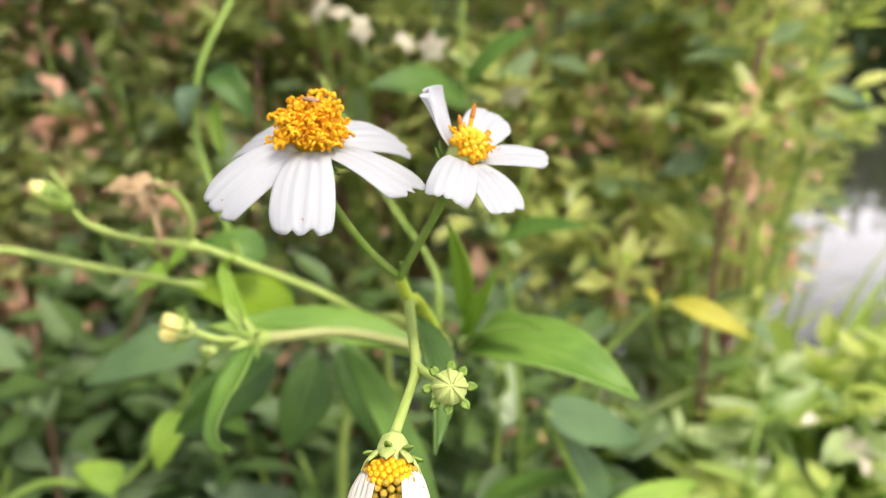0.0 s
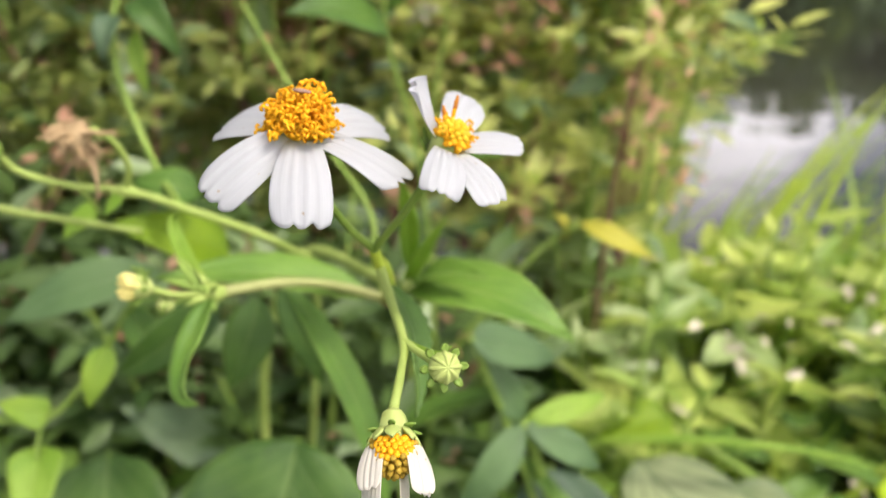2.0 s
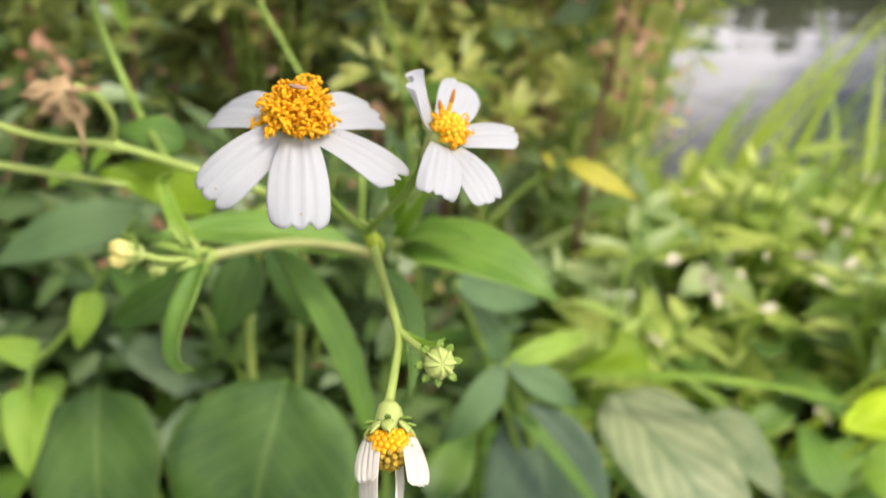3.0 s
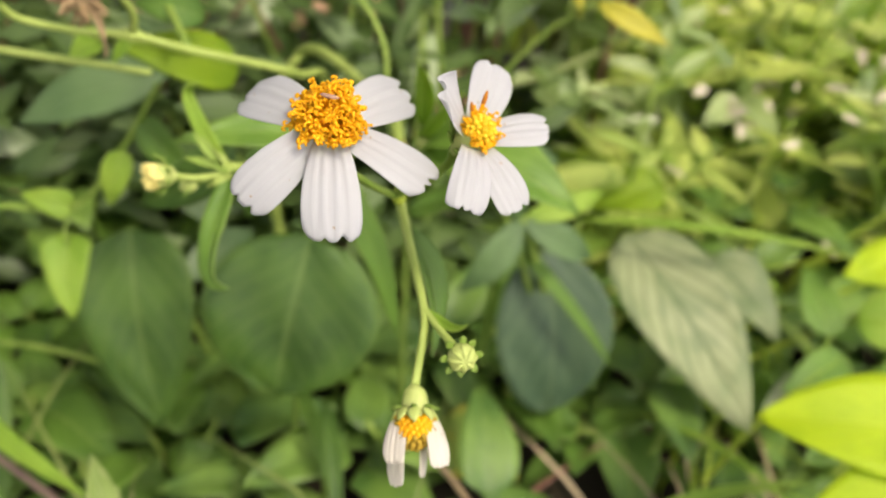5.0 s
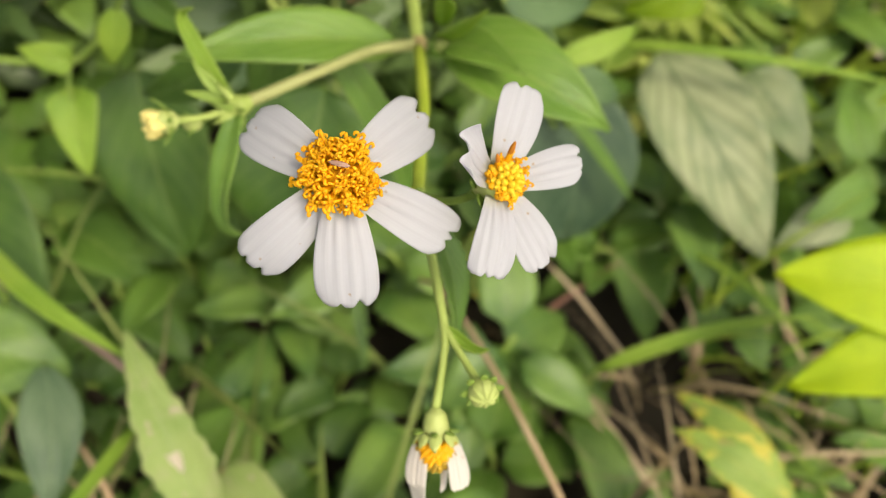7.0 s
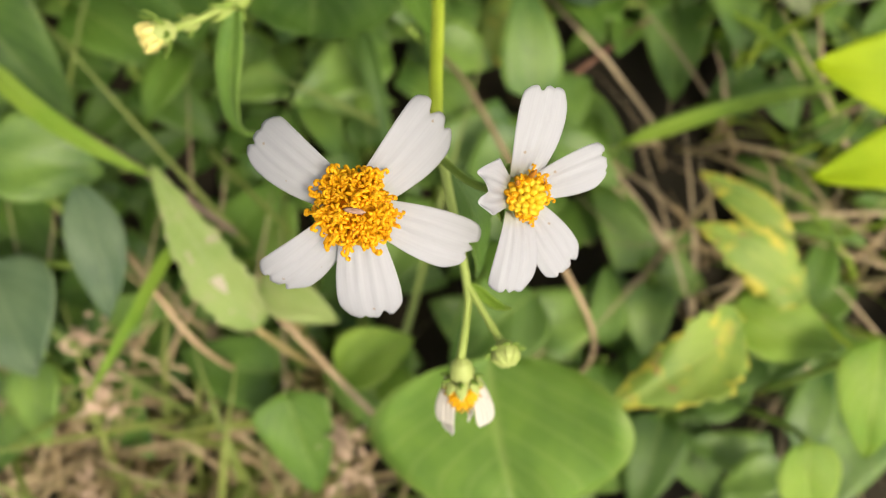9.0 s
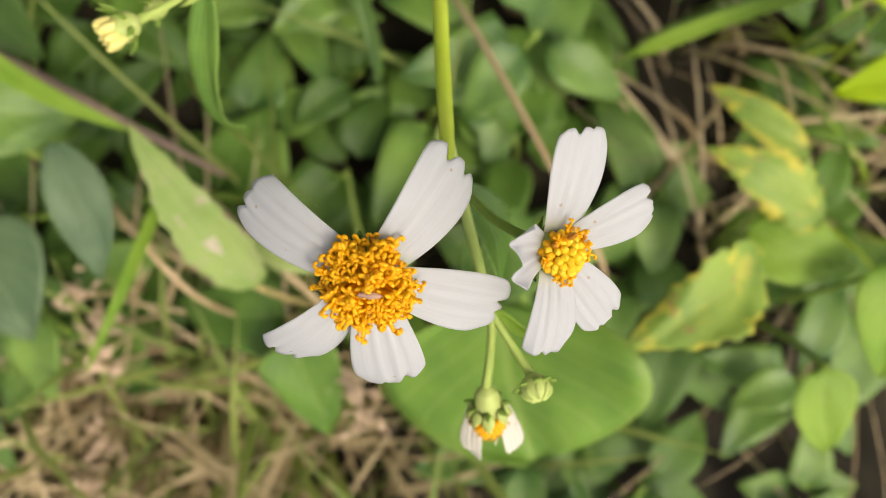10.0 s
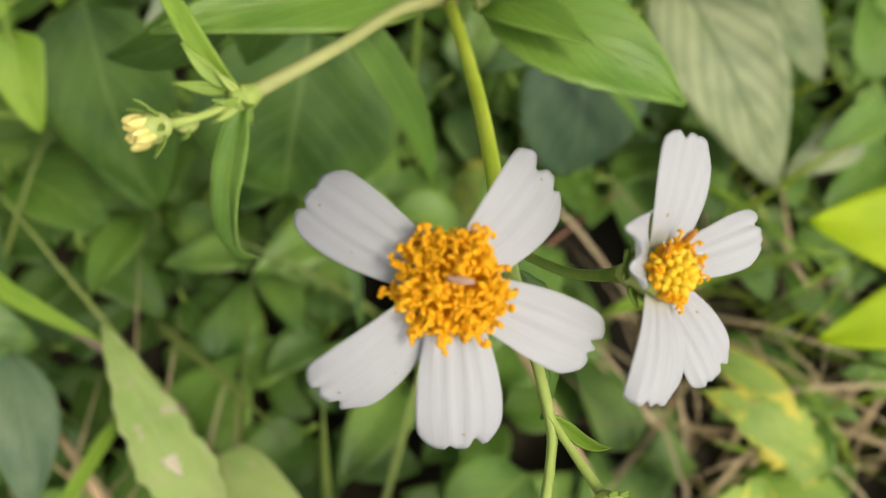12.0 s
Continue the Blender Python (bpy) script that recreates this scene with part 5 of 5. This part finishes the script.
def blades(name, count, area, height, width, mat, seed, label, lean=0.5, drift=None):
    r = random.Random(seed)
    v, f, t = [], [], []
    for _ in range(count):
        x, y = area(r)
        z = ground_height(x, y) - 0.005
        h, w = height * r.uniform(0.5, 1.3), width * r.uniform(0.6, 1.4)
        a, b = r.uniform(0, 6.28), r.uniform(0, 6.28)
        if drift is not None:
            b = drift + r.gauss(0, 0.5)
            a = b + 1.57 + r.gauss(0, 0.5)
        s = Vector((math.cos(a), math.sin(a), 0)) * w / 2
        out = Vector((math.cos(b), math.sin(b), 0)) * h * r.uniform(0.1, lean)
        k = len(v)
        for i in range(5):
            u = i / 4
            c = Vector((x, y, z)) + out * u ** 1.8 + Vector((0, 0, h * (u - 0.25 * lean * u * u)))
            q = s * (1 - u ** 2.2) + s * 0.04
            n = out.normalized() * -w * 0.15
            v += [c - q, c + n, c + q]
            t += [(u, 0.0), (u, 0.5), (u, 1.0)]
        for i in range(4):
            o = k + i * 3
            f += [(o, o + 1, o + 4, o + 3), (o + 1, o + 2, o + 5, o + 4)]
    ob = part(name, mesh_of(name, v, f, t), mat)
    return tagged(ob, label, "grass", kind="stuff")


blades("grass", 900, lambda r: (r.uniform(0.24, 1.4), r.uniform(0.34, 1.50)), 0.12, 0.006, GRASS, 31, "tall green grass beside the water", 0.7)
blades("grass", 150, lambda r: (r.gauss(-0.10, 0.06), r.gauss(0.045, 0.05)), 0.13, 0.0052, GRASS_DULL, 32, "thin green grass among dry stalks", 0.9)
blades("dry_grass", 560, lambda r: (min(r.gauss(-0.13, 0.055), -0.045), min(r.gauss(0.03, 0.05), 0.10)), 0.10, 0.0034, GRASS_DRY, 33, "dead straw-coloured grass on the soil", 1.4)
blades("dry_grass", 150, lambda r: (max(r.gauss(0.17, 0.05), 0.115), min(r.gauss(0.12, 0.05), 0.19)), 0.075, 0.0026, GRASS_DRY, 34, "dead straw-coloured grass on the soil", 1.6)
blades("grass", 120, lambda r: (r.uniform(0.13, 0.32), r.uniform(0.10, 0.40)), 0.11, 0.0040, GRASS, 35, "green grass between the weeds", 0.9)
blades("grass", 240, lambda r: (r.uniform(0.22, 0.95), r.uniform(0.38, 1.10)), 0.30, 0.0085, GRASS, 36, "long arching grass blades at the water's edge", 0.75, drift=0.2)


def litter(count, area, seed, size, label):
    r0 = random.Random(seed)

    def place(q):
        x, y = area(q)
        b = q.uniform(0, 6.28)
        return Vector((x, y, ground_height(x, y) + q.uniform(0.03, 0.13))), Vector((math.cos(b), math.sin(b), q.uniform(-0.4, 0.4)))

    v, f, t = leaf_cloud(count, place, size * r0.uniform(0.95, 1.05), "ovate", seed, nu=6, nv=4, up_bias=0.6, ratio=0.55)
    tagged(part("dead_leaves", mesh_of("dead_leaves", v, f, t), LITTER), label, "dead leaves", kind="stuff")


# dead leaves, also scattered as pale highlights of the weeds around them
litter(240, lambda r: (r.uniform(0.18, 0.52), r.uniform(0.36, 0.62)), 51, 0.011, "bleached dead leaves among the weeds, doubling as pale leaf highlights")

# ---- reddish-green bushes behind ----


def bush(at, height, spread, count, seed, red, size=0.016, green=BUSH_GREEN, low=0.42, lean=0.0):
    r = random.Random(seed)
    p = thing("bush", at, "bushy weed with small green and reddish leaves", "bush", "bushes on the bank")
    shoots = []
    for k in range(10):
        a = r.uniform(0, 6.28)
        d = Vector((math.cos(a), math.sin(a), 0)) * spread * r.uniform(0.2, 1.0)
        top = Vector(at) + d + Vector((lean * r.uniform(0.5, 1.2), 0, height * r.uniform(0.60, 1.08)))
        mid = Vector(at).lerp(top, 0.5) + Vector((r.uniform(-1, 1), r.uniform(-1, 1), 0)) * 0.03 - d * 0.12
        pts = [Vector(at), mid, top]
        tube("branch", pts, [0.0022, 0.0016, 0.0008], STEM_BROWN if k % 3 == 0 else STEM, p, sides=6, per=6)
        path = spline(pts, 12)
        shoots.append(path)
        # leafy side twigs rising from the branch
        for q in range(7):
            i = int(len(path) * r.uniform(low, 0.95))
            b = r.uniform(0, 6.28)
            o = Vector((math.cos(b) + lean * 3, math.sin(b), r.uniform(0.1, 1.1))).normalized() * r.uniform(0.03, 0.075)
            shoots.append([path[i].lerp(path[i] + o, u / 5) + Vector((0, 0, 0.006 * math.sin(u * 0.6))) for u in range(6)])
    twigs = shoots[:]

    def place(q):
        path = q.choice(twigs)
        n = len(path) - 1
        u = (low + (1 - low) * q.random() ** 0.8) if n > 6 else q.random()
        i = min(n, int(n * u))
        ahead = (path[min(n, i + 1)] - path[max(0, i - 1)]).normalized()
        b = q.uniform(0, 6.28)
        d = Vector((math.cos(b), math.sin(b), q.uniform(-0.7, 0.6))) + ahead * 0.7
        return path[i] + d * q.uniform(0.0, 0.010), d

    v, f, t = leaf_cloud(count, place, size, "lance", seed + 1, nu=3, up_bias=0.1, ratio=0.32, face=(0.35, -0.70, 0.75))
    part("foliage", mesh_of("foliage", v, f, t), green, p, None, "yellowish green narrow leaves")
    v, f, t = leaf_cloud(count // 12, place, size * 1.6, "ovate", seed + 4, nu=3, up_bias=0.1, ratio=0.42, face=(0.35, -0.70, 0.75))
    part("foliage", mesh_of("foliage", v, f, t), BUSH_TEAL, p, None, "dull bluish green leaves")
    knots = [place(r)[0] + Vector((0, 0, 0.008)) for _ in range(max(3, int(150 * red)))]

    def cluster(q):
        c = q.choice(knots)
        d = Vector((q.gauss(0, 1), q.gauss(0, 1), q.gauss(0.3, 1)))
        return c + Vector((q.gauss(0, 1), q.gauss(0, 1), q.gauss(0, 1.5))) * 0.008, d

    v, f, t = leaf_cloud(int(count * red), cluster, size * 0.55, "lance", seed + 2, nu=3, up_bias=-0.2, ratio=0.5, face=(0.35, -0.70, 0.75))
    part("foliage", mesh_of("foliage", v, f, t), BUSH_RED, p, None, "reddish brown leaves and seed clusters")
    return p


br = random.Random(77)
for i in range(22):
    y = br.uniform(0.50, 0.66) if i % 2 else br.uniform(0.66, 1.0)
    x = (-0.62 + 0.84 * i / 21 + 0.055) * y / 0.75 + br.uniform(-0.02, 0.02)
    # leaf colour carries the light: pale left, shaded centre, sunlit right
    skin = BUSH_GREEN if i < 9 else BUSH_SHADE_TINT if i < 15 else BUSH_SUN_TINT
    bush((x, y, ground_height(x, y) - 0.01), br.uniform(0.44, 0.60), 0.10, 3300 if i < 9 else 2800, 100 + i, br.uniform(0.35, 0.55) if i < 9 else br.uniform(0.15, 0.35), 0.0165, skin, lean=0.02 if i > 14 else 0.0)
# low front row, its shade carried by the leaf colour
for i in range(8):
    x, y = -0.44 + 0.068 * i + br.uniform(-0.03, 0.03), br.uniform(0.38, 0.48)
    bush((x, y, ground_height(x, y) - 0.01), br.uniform(0.16, 0.24), 0.08, 420, 200 + i, 0.06, 0.026, BUSH_LOW_SHADE, 0.2)
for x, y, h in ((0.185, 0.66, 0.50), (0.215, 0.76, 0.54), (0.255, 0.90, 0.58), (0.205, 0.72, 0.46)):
    bush((x, y, ground_height(x, y) - 0.01), h, 0.07, 2300, int(x * 1000), 0.4, 0.0165, BUSH_SUN_TINT, lean=0.03)


# pale five-armed star, added for bright sky and water between leaves
def gap_glint_mesh():
    pieces = []
    for k in range(5):
        a = 2 * math.pi * k / 5
        q = Matrix.Rotation(a, 4, "Z")
        v, f, uv = sheet(lambda u, w: (0.0032 * outline("ovate", u * 0.94 + 0.05) * w, 0.0015 + 0.0085 * u, -0.002 * u * u), 5, 4, 0.0002)
        pieces.append(([q @ Vector(x) for x in v], f, uv))
    return joined("petal", pieces)


GAP_GLINT = gap_glint_mesh()
# made-up stems and stars where sky and water gleam through the bushes
gap_glints = thing("flowering_weed", (-0.06, 0.60, ground_height(-0.06, 0.60)), "added pale stars on stems for bright gaps among the bushes", "plant")
root = Vector((-0.06, 0.60, ground_height(-0.06, 0.60)))
for k, (x, z) in enumerate(((-0.047, 0.415), (-0.035, 0.406), (-0.058, 0.417), (-0.012, 0.400), (0.001, 0.396), (0.043, 0.372))):
    at = Vector((x, 0.46, z))
    tube("flower_stalk", [root, root.lerp(at, 0.5) + Vector((0.01, 0.02, 0.02)), at], [0.0016, 0.0012, 0.0007], STEM, gap_glints, sides=6, per=4)
    part("blossom", GAP_GLINT, LITTER, gap_glints, axis_pose(at, (0.9 * math.sin(2.4 * k), -0.6, 0.5 + 0.5 * math.cos(2.4 * k)), x * 90, 0.75 + 0.12 * (k % 3)), "pale star for a bright gap")


def leafy_clump(at, height, spread, count, seed, size, skin=FRESH):
    r = random.Random(seed)
    p = thing("leafy_weed", at, "fresh light-green weed with long pointed leaves", "plant", "fresh weeds near the water")
    paths = []
    for k in range(6):
        a = r.uniform(0, 6.28)
        top = Vector(at) + Vector((math.cos(a), math.sin(a), 0)) * spread * r.uniform(0.3, 1) + Vector((0, 0, height * r.uniform(0.6, 1.0)))
        tube("stem", [at, Vector(at).lerp(top, 0.5) + Vector((0, 0, 0.015)), top], [0.0025, 0.002, 0.001], STEM, p, sides=6, per=5)
        paths.append(spline([at, Vector(at).lerp(top, 0.5) + Vector((0, 0, 0.015)), top], 10))

    def place(q):
        path = q.choice(paths)
        b = q.uniform(0, 6.28)
        return path[int(len(path) * q.uniform(0.2, 1)) - 1], Vector((math.cos(b), math.sin(b), q.uniform(-0.2, 0.7)))

    v, f, t = leaf_cloud(count, place, size, "lance", seed, nu=6, nv=4, up_bias=1.2, ratio=0.31)
    part("foliage", mesh_of("foliage", v, f, t), skin, p, None, "light green pointed leaves")
    return p


for i in range(20):
    x, y = br.uniform(0.20, 0.75), br.uniform(0.34, 0.95)
    x = max(x, 0.33 * y + 0.07)
    leafy_clump((x, y, ground_height(x, y) - 0.01), br.uniform(0.07, 0.13), 0.09, 75, 400 + i, 0.048, FRESH_GREY if i % 3 == 0 else FRESH)
for x, y, h in ((0.25, 0.47, 0.13), (0.30, 0.50, 0.13), (0.36, 0.49, 0.13), (0.41, 0.53, 0.13), (0.48, 0.55, 0.13), (0.33, 0.56, 0.15)):
    leafy_clump((x, y, ground_height(x, y) - 0.01), h, 0.07, 85, int(x * 1000), 0.050)
for i in range(22):
    x, y = br.uniform(0.14, 0.42), br.uniform(0.36, 0.58)
    x = max(x, 0.33 * y)
    leafy_clump((x, y, ground_height(x, y) - 0.01), br.uniform(0.11, 0.18), 0.065, 62, 600 + i, 0.036, FRESH_GREY if i % 3 == 1 else FRESH)
